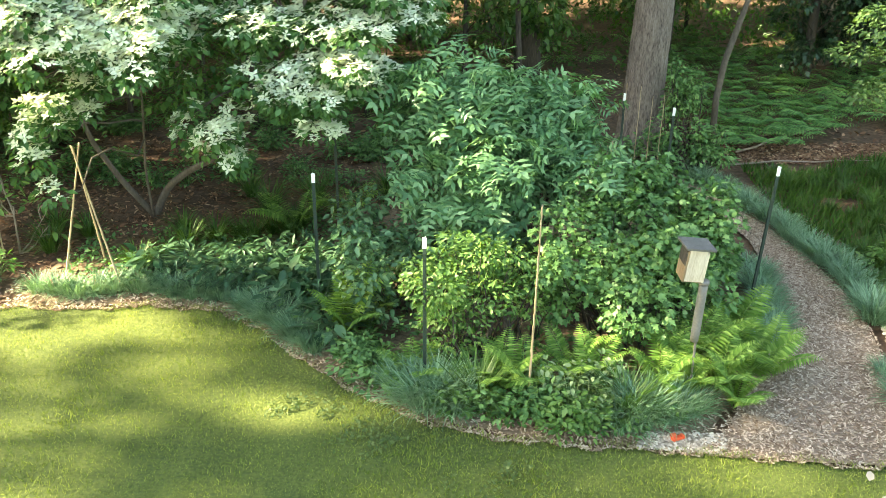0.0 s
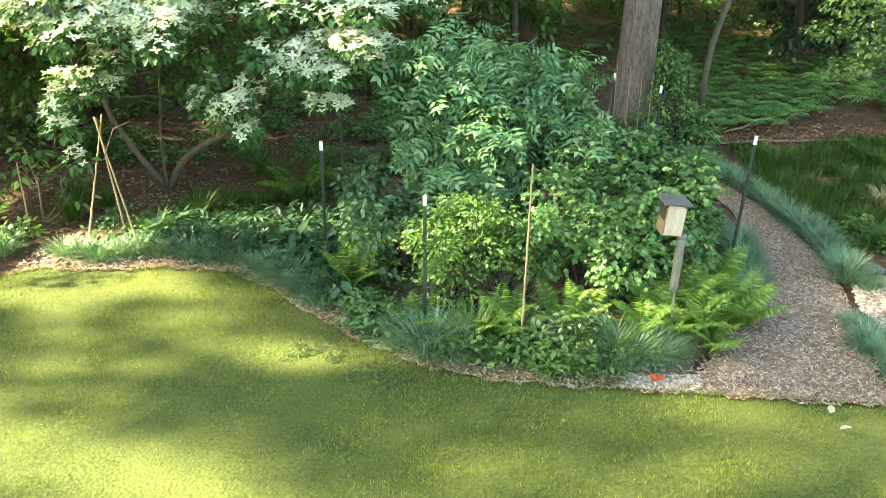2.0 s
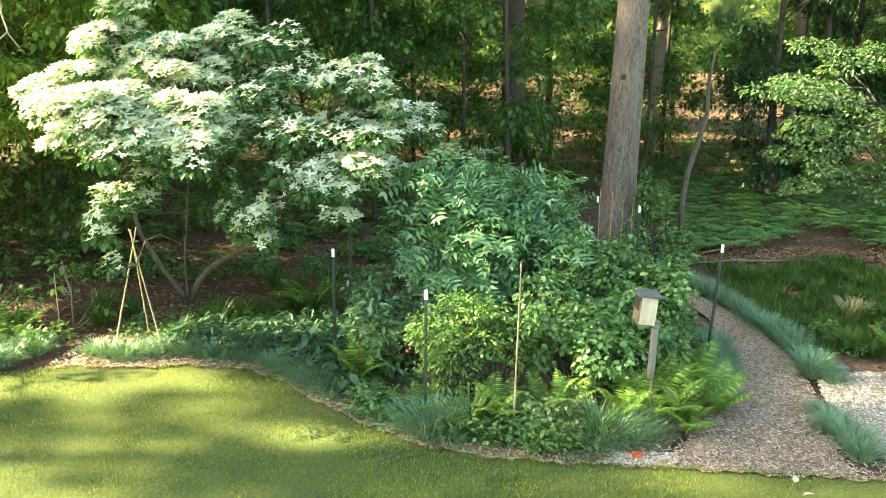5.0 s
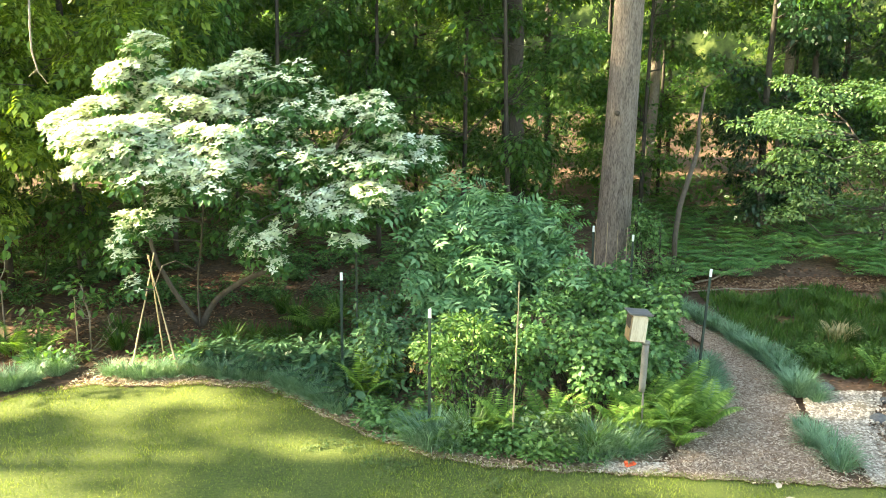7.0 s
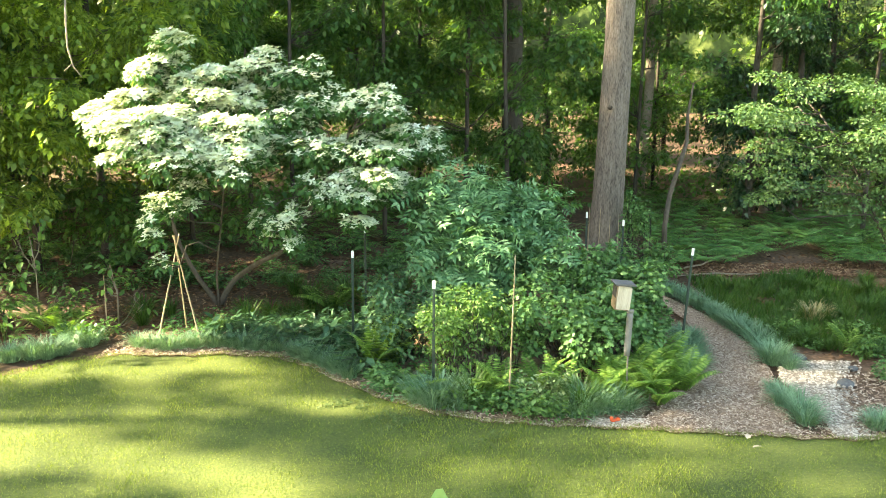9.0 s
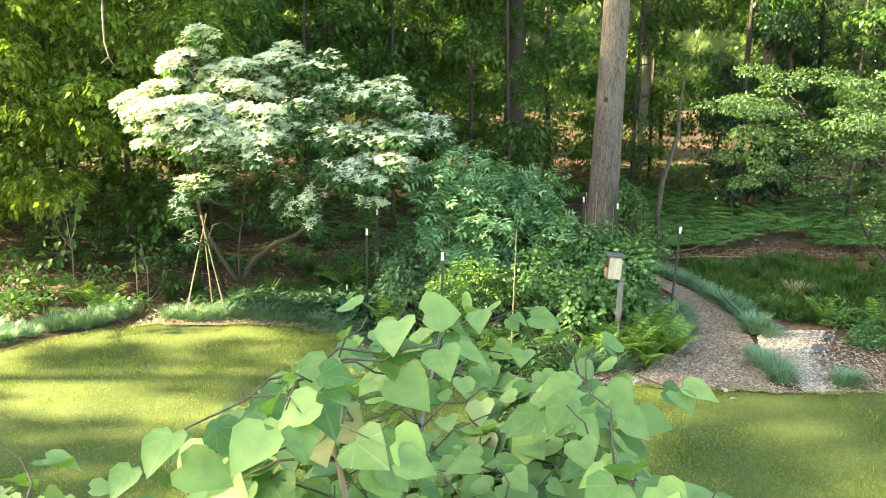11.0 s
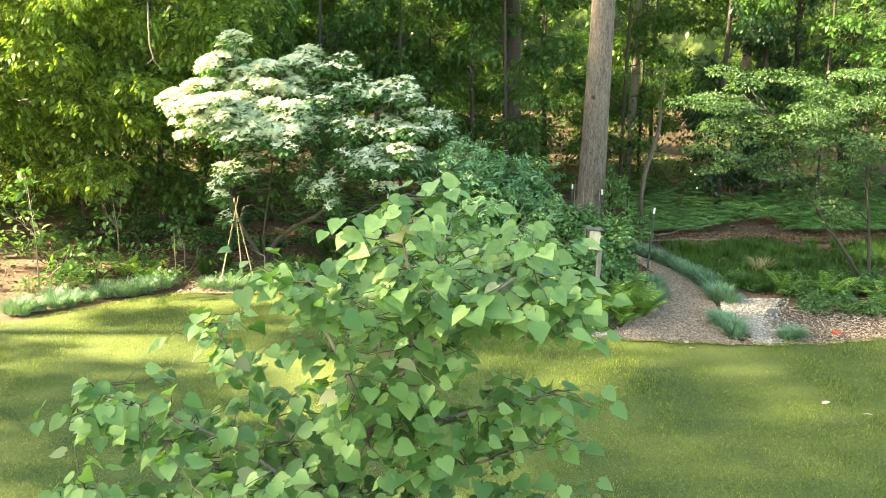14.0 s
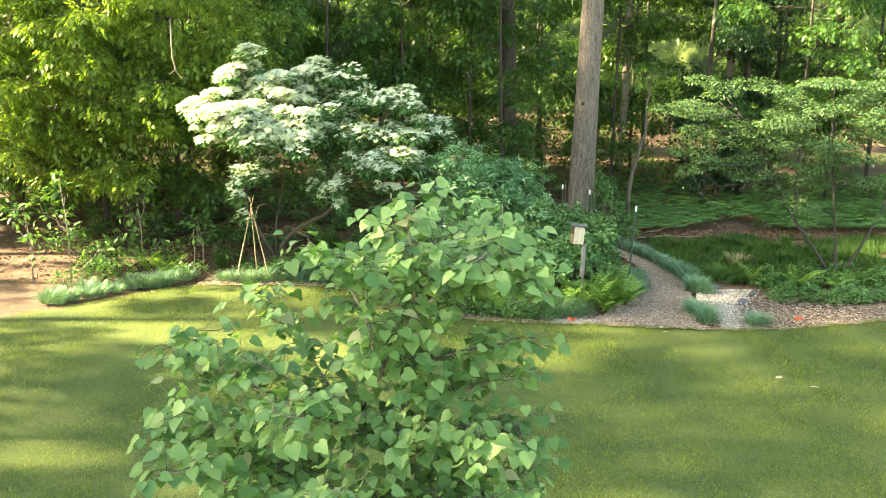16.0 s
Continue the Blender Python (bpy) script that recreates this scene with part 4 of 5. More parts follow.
multi_stem("flowering_dogwood", "spreading dogwood in layered tiers with creamy white blossom", (-4.0, 11.2, 0),
           [([(-4.0, 11.2, -0.03), (-4.35, 11.0, 0.6), (-4.55, 10.6, 1.4), (-4.5, 10.3, 2.6), (-4.5, 10.2, 3.8)], 0.045),
            ([(-4.0, 11.2, -0.03), (-3.75, 11.1, 0.45), (-3.2, 10.8, 0.85), (-2.6, 10.4, 1.15), (-2.0, 10.0, 2.2), (-1.5, 9.8, 3.1)], 0.055),
            ([(-4.0, 11.15, -0.03), (-3.95, 10.9, 0.7), (-3.7, 10.4, 1.5), (-3.4, 9.8, 2.8), (-3.4, 9.6, 3.4)], 0.02)],
           tiers(DOG_PADS, 6, 3), 2600, 0.1, L_DOGWOOD, M_STEM, lambda c: (2500 if c[2] > 2.75 else 1300 if c[2] < 2.2 else 420) if c[0] < -2.7 else 1500 if c[2] < 2.0 else 330 if c[0] < -1.9 else 620, droop=0.55, gap=0.25, gap_scale=4.0)

R_PADS = []
for x, y, z, r in ((4.9, 9.6, 3.35, 0.75), (5.6, 10.2, 3.75, 0.8), (4.75, 9.2, 2.55, 0.6), (5.5, 9.3, 2.45, 0.75), (6.3, 9.4, 2.9, 0.9), (6.4, 10.2, 3.6, 0.8), (7.3, 9.0, 3.3, 0.9), (7.6, 9.8, 3.9, 0.9), (8.4, 9.2, 3.2, 1.0),
                   (7.0, 8.7, 2.55, 0.8), (8.0, 8.7, 2.4, 0.9), (6.3, 9.0, 2.0, 0.6), (8.8, 9.8, 4.0, 0.9), (9.4, 9.3, 2.7, 0.9), (7.4, 9.9, 1.9, 0.7), (5.9, 9.9, 3.0, 0.7), (6.9, 9.9, 3.1, 0.8)):
    R_PADS.append((x, y, z, r, r * 0.9, 0.17))
    R_PADS.append((x + rng.uniform(-0.6, 0.4), y + rng.uniform(-0.3, 0.5), z - 0.35, r * 0.7, r * 0.7, 0.12))
multi_stem("spreading_dogwood", "spreading dogwood with pale-edged green tiers beside the path", (7.7, 9.25, 0),
           [([(7.7, 9.25, -0.03), (7.2, 9.2, 0.7), (6.7, 9.4, 1.4), (6.2, 9.6, 2.6), (5.7, 9.9, 3.4)], 0.034),
            ([(7.75, 9.25, -0.03), (7.7, 9.3, 0.8), (7.6, 9.4, 1.9), (7.5, 9.5, 3.2)], 0.034),
            ([(7.8, 9.25, -0.03), (8.2, 9.2, 0.7), (8.7, 9.3, 1.7), (9.0, 9.4, 3.2)], 0.03)],
           tiers(R_PADS, 4, 5), 5200, 0.064, L_TIERED, M_BARKDARK, None, droop=0.3, gap=0.3, gap_scale=3.0)


# ---------------------------------------------------------------- redbud in front
def redbud():
    base = (-0.75, -3.1, 0.03)
    root = empty("redbud_tree", *base, "young redbud tree with heart-shaped green leaves on the lawn", "tree")
    b = np.array(base)
    trunk = np.array([(-0.75, -3.1, 0.0), (-0.72, -3.12, 0.7), (-0.68, -3.1, 1.4), (-0.62, -3.1, 1.98), (-0.45, -3.1, 2.35), (-0.26, -3.1, 2.68), (0.03, -3.1, 2.95), (0.25, -3.12, 3.12)])
    part("trunk", mesh_from("trunk", *tube(trunk - b, [0.035, 0.031, 0.027, 0.022, 0.018, 0.015, 0.010, 0.004], 9), M_TWIG, True), M_TWIG, root)
    limbs = [(3, (-0.99, -3.1, 2.39), (-1.55, -3.2, 2.58)), (3, (-0.85, -2.8, 2.3), (-1.3, -2.4, 2.65)), (2, (-1.1, -3.3, 1.9), (-1.5, -3.5, 2.3)), (5, (-0.22, -3.1, 3.0), (-0.32, -3.15, 3.38)),
             (4, (-0.5, -3.2, 2.8), (-0.75, -3.3, 3.1)), (4, (-0.1, -3.0, 2.4), (0.34, -2.95, 2.5)), (3, (-0.3, -3.4, 2.1), (0.25, -3.6, 2.1)), (5, (-0.05, -2.8, 2.9), (0.2, -2.5, 3.0)),
             (2, (-0.4, -3.4, 1.7), (0.2, -3.5, 1.75)), (2, (-0.9, -2.9, 1.6), (-1.4, -2.7, 1.7)), (1, (-0.5, -3.3, 1.1), (0.05, -3.5, 1.3)), (1, (-1.0, -3.2, 1.1), (-1.5, -3.4, 1.25)), (6, (0.3, -3.2, 2.95), (0.40, -3.2, 2.92)), (3, (-0.7, -3.5, 2.2), (-0.9, -3.9, 2.4)), (3, (-1.2, -3.0, 2.2), (-1.75, -2.9, 2.42)), (2, (-1.1, -3.0, 1.95), (-1.72, -3.2, 2.05)), (3, (0.0, -3.2, 2.05), (0.36, -3.2, 2.05)), (2, (-0.1, -3.0, 1.65), (0.42, -3.1, 1.7)), (2, (-1.0, -3.5, 1.8), (-1.45, -3.95, 2.12)), (2, (-0.6, -3.6, 1.8), (-0.6, -4.1, 2.0)), (5, (-0.15, -2.6, 2.95), (-0.1, -2.1, 3.12)), (4, (-0.35, -2.6, 2.75), (-0.55, -2.1, 2.95)), (6, (0.1, -2.7, 3.0), (0.3, -2.3, 3.05)),
             (2, (-0.1, -3.1, 1.9), (0.4, -3.15, 1.98)), (2, (-0.2, -3.2, 1.5), (0.38, -3.3, 1.62)), (3, (-0.1, -3.1, 2.2), (0.3, -3.0, 2.28)), (2, (-1.0, -3.1, 1.7), (-1.6, -3.1, 1.88))]
    tips = []
    for i, mid, end in limbs:
        p = np.array([trunk[i], mid, end]) - b
        q = np.linspace(0, 1, 9)
        line = ((1 - q) ** 2)[:, None] * p[0] + (2 * q * (1 - q))[:, None] * p[1] + (q ** 2)[:, None] * p[2]
        part("branch", mesh_from("branch", *tube(line, np.linspace(0.012, 0.004, 9), 7), M_TWIG, True), M_TWIG, root)
        for s in np.linspace(0.2, 1, 8):
            at = line[int(s * 8)]
            for _ in range(5):
                v = np.clip(rng.normal(0, 1, 3), -1.3, 1.3) * [0.17, 0.2, 0.075]
                tips.append((at, at + v + [0, 0, 0.02]))
    for t in (4, 5, 6, 7):
        for _ in range(9):
            at = trunk[t] - b
            tips.append((at, at + np.clip(rng.normal(0, 1, 3), -1.2, 1.2) * [0.2, 0.25, 0.1]))
    twigs, P, D, U = [], [], [], []
    for a, e in tips:
        e[2] = min(e[2], 3.40)
        line = bent(a, e, 5, 0.02, 0.05)
        twigs.append(tube(line, [0.0032, 0.0028, 0.0024, 0.002, 0.0015], 4))
        for s in (1, 2, 3, 3, 4, 4):
            if rng.uniform() < 0.2:
                continue
            az = rng.uniform(0, 6.283)
            d = np.array([np.cos(az), np.sin(az), -rng.uniform(0.0, 1.0)])
            P.append(line[s] + [0.045 * np.cos(az), 0.045 * np.sin(az), rng.uniform(-0.04, 0.02)])
            D.append(d)
            U.append(np.array([0.4 * np.cos(az) - 0.2, 0.4 * np.sin(az) - 0.5, 1.0]) + rng.normal(0, 0.25, 3))
    part("twig_growth", mesh_from("twig_growth", *merge(twigs), M_STEM), M_STEM, root)["kind"] = "stuff"
    P, D, U = np.array(P), np.array(D), np.array(U)
    L = 0.044 + 0.054 * rng.beta(1.7, 1.3, len(P))
    # the leaves that hang highest are single parts, the rest one mass
    order = np.argsort(-P[:, 2])
    near, rest = order[:300], order[300:]
    part("leaves", mesh_from("leaves", *scatter(HEART, P[rest], D[rest], U[rest], L[rest]), L_REDBUD), L_REDBUD, root)["kind"] = "stuff"
    one = mesh_from("leaf", np.array(HEART[0]), [np.array([f for f in HEART[1] if len(f) == k]) for k in (3, 4)], L_REDBUD_ONE)
    for i in near:
        d = Vector(D[i]).normalized()
        s = Vector(U[i]).cross(d).normalized()
        u = d.cross(s)
        ob = new("leaf", one)
        ob.parent = root
        ob.matrix_local = Matrix.Translation(P[i]) @ Matrix((d, s, u)).transposed().to_4x4() @ Matrix.Scale(float(L[i]), 4)


redbud()

# ---------------------------------------------------------------- shrubs
def pinnate(pairs, leaf):
    v, f = [], []
    for i in range(pairs):
        x = 0.25 + 0.6 * i / max(1, pairs - 1)
        for s in (-1, 1):
            k = len(v)
            v += [(x, 0, 0), (x + 0.2, s * leaf * 0.4, 0.02), (x + 0.24, s * leaf * 1.1, -0.05), (x + 0.02, s * leaf * 0.5, 0.02)]
            f.append((k, k + 1, k + 2, k + 3) if s < 0 else (k, k + 3, k + 2, k + 1))
    k = len(v)
    v += [(0.85, 0, 0), (1.0, 0.12, 0.02), (1.28, 0, -0.08), (1.0, -0.12, 0.02), (0, 0.008, 0), (0, -0.008, 0)]
    f += [(k, k + 3, k + 2, k + 1), (k + 4, k + 5, k)]
    return v, f


PINNATE = pinnate(3, 0.46)


def shrub(name, label, clusters, density, size, template, mat, stems=7, category="shrub", **kw):
    c0 = np.array(clusters)
    bx, by = c0[:, 0].mean(), c0[:, 1].mean()
    root = empty(name, bx, by, 0, label, category)
    loc = [(c[0] - bx, c[1] - by, *c[2:]) for c in clusters]
    for c in loc:
        for _ in range(max(2, stems // 2)):
            a = rng.normal(0, 0.12, 3) * [1, 1, 0] + np.array([c[0] * 0.5, c[1] * 0.5, -0.02])
            e = np.array(c[:3]) + unit(rng.normal(0, 1, 3)) * np.array(c[3:]) * 0.75
            part("stem", mesh_from("stem", *tube(bent(a, e, 6, 0.03), np.linspace(0.012, 0.003, 6), 5), M_BARKDARK, True), M_BARKDARK, root)
    part("foliage", mesh_from("foliage", *foliage(loc, density, size, template, **kw), mat), mat, root)
    return root


shrub("elderberry_shrub", "tall rounded elderberry shrub with blue-green divided leaves",
      clumps([(0.45, 9.3, 2.1, 0.8, 0.7, 0.62), (1.15, 9.3, 1.95, 0.65, 0.65, 0.55), (-0.05, 8.9, 1.65, 0.55, 0.6, 0.55), (0.6, 8.9, 1.45, 0.85, 0.6, 0.6), (1.35, 9.2, 1.4, 0.55, 0.6, 0.6), (0.3, 8.7, 0.95, 0.6, 0.5, 0.5)], 6, 41, 0.52, 0.8),
      1080, 0.225, PINNATE, L_ELDER, 3, droop=0.55, gap=0.15, flat=0.5)
shrub("bramble_shrub", "dense green bramble-like shrub with lobed leaves",
      clumps([(1.5, 7.9, 0.85, 0.6, 0.55, 0.5), (2.0, 8.2, 0.95, 0.6, 0.55, 0.5), (2.65, 8.5, 0.9, 0.55, 0.55, 0.5), (1.75, 7.4, 0.55, 0.6, 0.4, 0.45), (1.75, 8.7, 1.25, 0.5, 0.45, 0.4), (2.35, 9.0, 1.1, 0.55, 0.5, 0.45), (2.5, 7.9, 0.55, 0.45, 0.4, 0.45), (1.2, 7.6, 0.75, 0.4, 0.4, 0.45), (3.0, 8.6, 0.7, 0.4, 0.4, 0.5), (2.0, 7.7, 0.8, 0.5, 0.4, 0.45)], 7, 42, 0.5, 0.85),
      3900, 0.074, LOBED, L_BRAMBLE, 2, droop=0.4, gap=0.3, flat=0.4)
shrub("viburnum_shrub", "dusty green broad-leaved shrub beside a steel post",
      clumps([(-0.85, 8.3, 0.7, 0.55, 0.5, 0.5), (-0.4, 8.5, 0.8, 0.5, 0.5, 0.45), (-1.0, 8.9, 0.7, 0.45, 0.45, 0.45), (-0.6, 7.9, 0.5, 0.5, 0.4, 0.4)], 6, 43, 0.48, 0.85),
      3000, 0.085, OVAL, L_VIBURNUM, 2, gap=0.3, flat=0.5)
shrub("bright_shrub", "bright yellow-green small-leaved shrub around a steel post",
      clumps([(-0.05, 7.2, 0.85, 0.45, 0.4, 0.38), (0.5, 7.4, 0.85, 0.5, 0.42, 0.38), (0.3, 7.1, 0.55, 0.6, 0.35, 0.3), (0.95, 7.5, 0.75, 0.35, 0.35, 0.4), (0.15, 7.6, 1.0, 0.4, 0.35, 0.28)], 6, 44, 0.46, 0.9),
      5600, 0.058, OVAL, L_BRIGHT, 2, gap=0.3, gap_scale=4, flat=0.45)
shrub("sunny_bush", "loose sunlit yellow-green bush at the wood's corner", clumps([(-7.6, 9.6, 0.5, 0.55, 0.5, 0.4), (-6.9, 9.6, 0.45, 0.5, 0.5, 0.36), (-8.2, 10.1, 0.5, 0.55, 0.5, 0.4), (-6.0, 9.8, 0.35, 0.4, 0.4, 0.3)], 5, 45, 0.5, 0.85), 1500, 0.095, OVAL, L_BRIGHT, 5, gap=0.4)
shrub("climbing_ivy", "green ivy climbing the base of the tall tree", clumps([(3.52, 13.05, 1.55, 0.2, 0.18, 0.5), (3.6, 13.0, 0.95, 0.32, 0.25, 0.4), (3.95, 12.8, 0.65, 0.45, 0.3, 0.35), (2.75, 12.7, 0.45, 0.45, 0.3, 0.4), (3.3, 12.6, 0.5, 0.5, 0.3, 0.45), (3.75, 12.9, 1.3, 0.28, 0.2, 0.4), (4.2, 12.7, 0.4, 0.4, 0.3, 0.35)], 6, 46, 0.5, 0.85), 4200, 0.075, OVAL, L_BRAMBLE, 4, category="ivy")
shrub("fence_shrub", "loose green shrub with pale tips by the fence", clumps([(2.3, 10.6, 0.6, 0.55, 0.5, 0.45), (2.9, 11.3, 0.6, 0.5, 0.5, 0.4), (2.6, 12.0, 0.45, 0.5, 0.4, 0.35)], 5, 47, 0.5, 0.85), 1900, 0.08, OVAL, L_VIBURNUM, 5)


# ---------------------------------------------------------------- perennials, ferns, grasses
def tuft_mesh(name, blades, length, mat, spread=0.07, rise=1.1, width=1.0):
    a = rng.uniform(0, 6.283, blades)
    r = spread * np.sqrt(rng.uniform(0, 1, blades))
    P = np.stack([r * np.cos(a), r * np.sin(a), np.zeros(blades)], 1)
    b = a + rng.normal(0, 0.5, blades)
    D = np.stack([np.cos(b), np.sin(b), rng.uniform(0.25, rise * 1.6, blades)], 1)
    tpl = ([(x, y * width, z) for x, y, z in BLADE[0]], BLADE[1])
    return mesh_from(name, *scatter(tpl, P, D, np.array([0, 0, 1.0]) + 0 * P, length * rng.uniform(0.6, 1.15, blades)), mat)


LIRIOPE = [tuft_mesh("liriope", 330, 0.31, L_LIRIOPE, 0.11, 1.2, 0.36) for _ in range(4)]
SEDGE = [tuft_mesh("sedge", 170, 0.5, L_SEDGE, 0.08, 1.6, 0.4) for _ in range(3)]


def plant(name, meshes, x, y, scale, label, category, group=""):
    ob = new(name, meshes[int(rng.integers(len(meshes)))])
    ob.matrix_world = pose(x, y, float(gz(x, y)), 0, 0, rng.uniform(0, 360)) @ Matrix.Scale(scale, 4)
    return tagged(ob, label, category, group)


TUFT = "arching blue-green liriope tuft edging the bed"
for i in range(15):
    x = -4.55 + 0.215 * i + rng.normal(0, 0.04)
    plant("liriope_tuft", LIRIOPE, x, lawn_edge(x) + 0.28 + rng.uniform(-0.04, 0.12), rng.uniform(0.78, 1.0), TUFT, "liriope", "liriope edging")
for i in range(11):
    x = -7.25 + 0.185 * i + rng.normal(0, 0.04)
    plant("liriope_tuft", LIRIOPE, x, lawn_edge(x) + 0.8 + rng.uniform(-0.2, 0.45), rng.uniform(0.6, 1.1), "dark liriope tuft at the lawn's corner", "liriope", "liriope edging")
    plant("liriope_tuft", LIRIOPE, x, lawn_edge(x) + 0.35 + rng.uniform(0, 0.5), rng.uniform(0.65, 1.2), "pale sunlit liriope tuft at the lawn's corner", "liriope", "liriope edging")
for x, y, s in ((-0.15, 6.5, 1.35), (0.08, 6.45, 1.1), (-0.35, 6.65, 1.15), (-0.05, 6.72, 1.3), (1.75, 6.3, 1.3), (2.0, 6.35, 1.2), (2.2, 6.45, 1.0), (1.55, 6.2, 1.0), (-1.7, 8.0, 1.1), (-1.5, 7.75, 1.0), (-1.95, 8.2, 1.1), (-1.3, 7.5, 0.85)):
    plant("liriope_tuft", LIRIOPE, x, y, s, "large arching liriope clump at the bed's front", "liriope", "large liriope clumps")
for line, off, y0, y1, step in ((PATH_RIGHT, 0.22, 7.9, 13.2, 0.19), (PATH_LEFT, -0.18, 7.4, 9.4, 0.22)):
    for y in np.arange(y0, y1, step):
        x = np.interp(y, line[:, 1], line[:, 0]) + off + rng.normal(0, 0.05)
        plant("liriope_tuft", LIRIOPE, x, y + rng.normal(0, 0.05), rng.uniform(0.75, 1.05), "blue-green liriope tuft edging the wood-chip path", "liriope", "path liriope")
for x, y, s in ((4.2, 6.0, 0.95), (4.26, 6.3, 1.0), (4.14, 6.55, 0.85), (4.24, 6.75, 0.8), (4.95, 5.85, 0.85), (5.1, 5.95, 0.8), (4.2, 7.05, 0.6)):
    plant("liriope_tuft", LIRIOPE, x, y, s, "liriope clump beside the pebble band", "liriope", "pebble liriope")
for _ in range(130):
    x, y = rng.uniform(4.9, 9.8), rng.uniform(8.6, 12.8)
    if x < 5.0 + (y - 9) * 0.02:
        continue
    plant("sedge_tuft", SEDGE, x, y, rng.uniform(0.3, 0.65), "fine upright green sedge in the damp hollow", "sedge", "sedges")
for _ in range(9):
    plant("sedge_tuft", SEDGE, rng.uniform(-2.7, -1.7), rng.uniform(9.9, 10.8), rng.uniform(0.5, 0.75), "loose green grass tuft behind the bed", "grass tuft", "bed grasses")
for x, y in ((1.6, 6.35), (0.3, 6.55)):
    plant("sedge_tuft", SEDGE, x, y, 1.0, "upright strap-leaved green clump in the bed", "perennial", "strap-leaved clumps")


def frond_mesh(length):
    v, f = frond_lines(np.zeros((1, 3)), np.zeros(1), np.array([length]), 0.19, 22)
    t = np.linspace(0, 1, 8)
    st = tube(np.stack([0.8 * t * length, 0 * t, length * (0.75 * t - 0.55 * t ** 2)], 1), np.linspace(0.005, 0.0015, 8), 4)
    return mesh_from("frond", *merge([(v, f), st]), L_FERN)


FRONDS = [frond_mesh(s) for s in (0.55, 0.65, 0.75)]


def fern(x, y, scale, label, fronds=9, up=0):
    root = empty("fern", x, y, float(gz(x, y)), label, "fern", "garden ferns")
    for i in range(fronds):
        ob = new("frond", FRONDS[int(rng.integers(3))])
        ob.parent = root
        ob.matrix_local = pose(0, 0, 0.02, 0, 0, 360 * i / fronds + rng.uniform(-15, 15)) @ pose(0.02, 0, 0, rng.uniform(-18, 18), -rng.uniform(0, 26) - up, 0) @ Matrix.Scale(scale * rng.uniform(0.8, 1.15), 4)
    return root


OSTRICH = "bright green arching fern beside the birdhouse pole"
for x, y, s in ((2.5, 6.75, 1.15), (2.85, 6.95, 1.05), (2.3, 6.95, 1.1), (2.75, 7.35, 1.2), (2.0, 6.8, 0.95), (2.95, 7.3, 0.9), (2.6, 6.5, 0.8), (2.15, 6.6, 0.8), (3.05, 7.0, 0.85), (2.4, 7.2, 1.0), (2.9, 7.7, 0.9)):
    fern(x, y, s * 1.05, OSTRICH, 10, 20)
for x, y, s, u in ((-1.0, 7.75, 1.25, 25), (-0.75, 7.9, 1.1, 20), (-0.25, 6.95, 0.9, 15), (0.55, 6.75, 1.0, 15), (0.75, 6.85, 0.95, 18), (1.35, 6.85, 1.0, 20), (1.2, 7.0, 0.9, 15), (-1.9, 10.6, 1.2, 10), (-1.3, 10.9, 1.1, 10), (-5.9, 9.3, 1.0, 10), (-6.3, 9.5, 1.1, 15), (5.9, 8.6, 0.9, 10), (6.6, 8.4, 0.9, 10), (7.4, 8.3, 0.8, 5), (8.0, 8.6, 0.9, 5)):
    fern(x, y, s, "light green fern growing in the bed", 8, u)


def clump_mesh(name, n, size, spread, height, template, mat):
    a, r = rng.uniform(0, 6.283, n), np.sqrt(rng.uniform(0, 1, n))
    P = np.stack([spread * r * np.cos(a), spread * r * np.sin(a), height * (1 - 0.55 * r ** 2) * rng.uniform(0.35, 1.05, n)], 1)
    D = np.stack([np.cos(a), np.sin(a), rng.uniform(-0.5, 0.35, n)], 1) + rng.normal(0, 0.35, (n, 3))
    leaves = scatter(template, P, D, np.array([0, 0, 1.0]) + rng.normal(0, 0.25, (n, 3)), size * rng.uniform(0.6, 1.2, n))
    st = [tube(np.array([(0.3 * p[0], 0.3 * p[1], 0), (0.7 * p[0], 0.7 * p[1], 0.7 * p[2]), tuple(p)]), [0.003, 0.0025, 0.002], 3) for p in P[::3]]
    return mesh_from(name, *merge([leaves] + st), mat)


HELLEBORE = [clump_mesh("hellebore", 90, 0.16, 0.26, 0.36, LANCE if k else OVAL, L_DARK) for k in range(3)]
BROADLEAF = [clump_mesh("broadleaf", 90, 0.085, 0.22, 0.3, OVAL, L_BRIGHT) for _ in range(3)]
MIDLEAF = [clump_mesh("midleaf", 120, 0.085, 0.25, 0.32, BROAD, L_BRAMBLE) for _ in range(3)]
PALELEAF = [clump_mesh("paleleaf", 90, 0.075, 0.18, 0.42, OVAL, L_PALE) for _ in range(3)]

for _ in range(34):
    x = rng.uniform(-3.5, -1.2)
    plant("hellebore_clump", HELLEBORE, x, rng.uniform(max(8.75, lawn_edge(x) + 0.5), 9.7), rng.uniform(0.8, 1.15), "dark green glossy-leaved hellebore clump in shade", "perennial", "hellebores")
for x, y in ((-1.55, 8.3), (-1.3, 8.1), (-1.7, 8.55), (-1.15, 7.85), (-1.4, 8.7)):
    plant("hellebore_clump", HELLEBORE, x, y, 1.2, "dark green glossy-leaved hellebore clump in shade", "perennial", "hellebores")
for _ in range(30):
    x = rng.uniform(-1.1, 1.6)
    plant("low_perennial", MIDLEAF, x, lawn_edge(x) + rng.uniform(0.25, 0.95), rng.uniform(0.6, 1.0), "low green leafy perennial in the bed", "perennial", "low perennials")
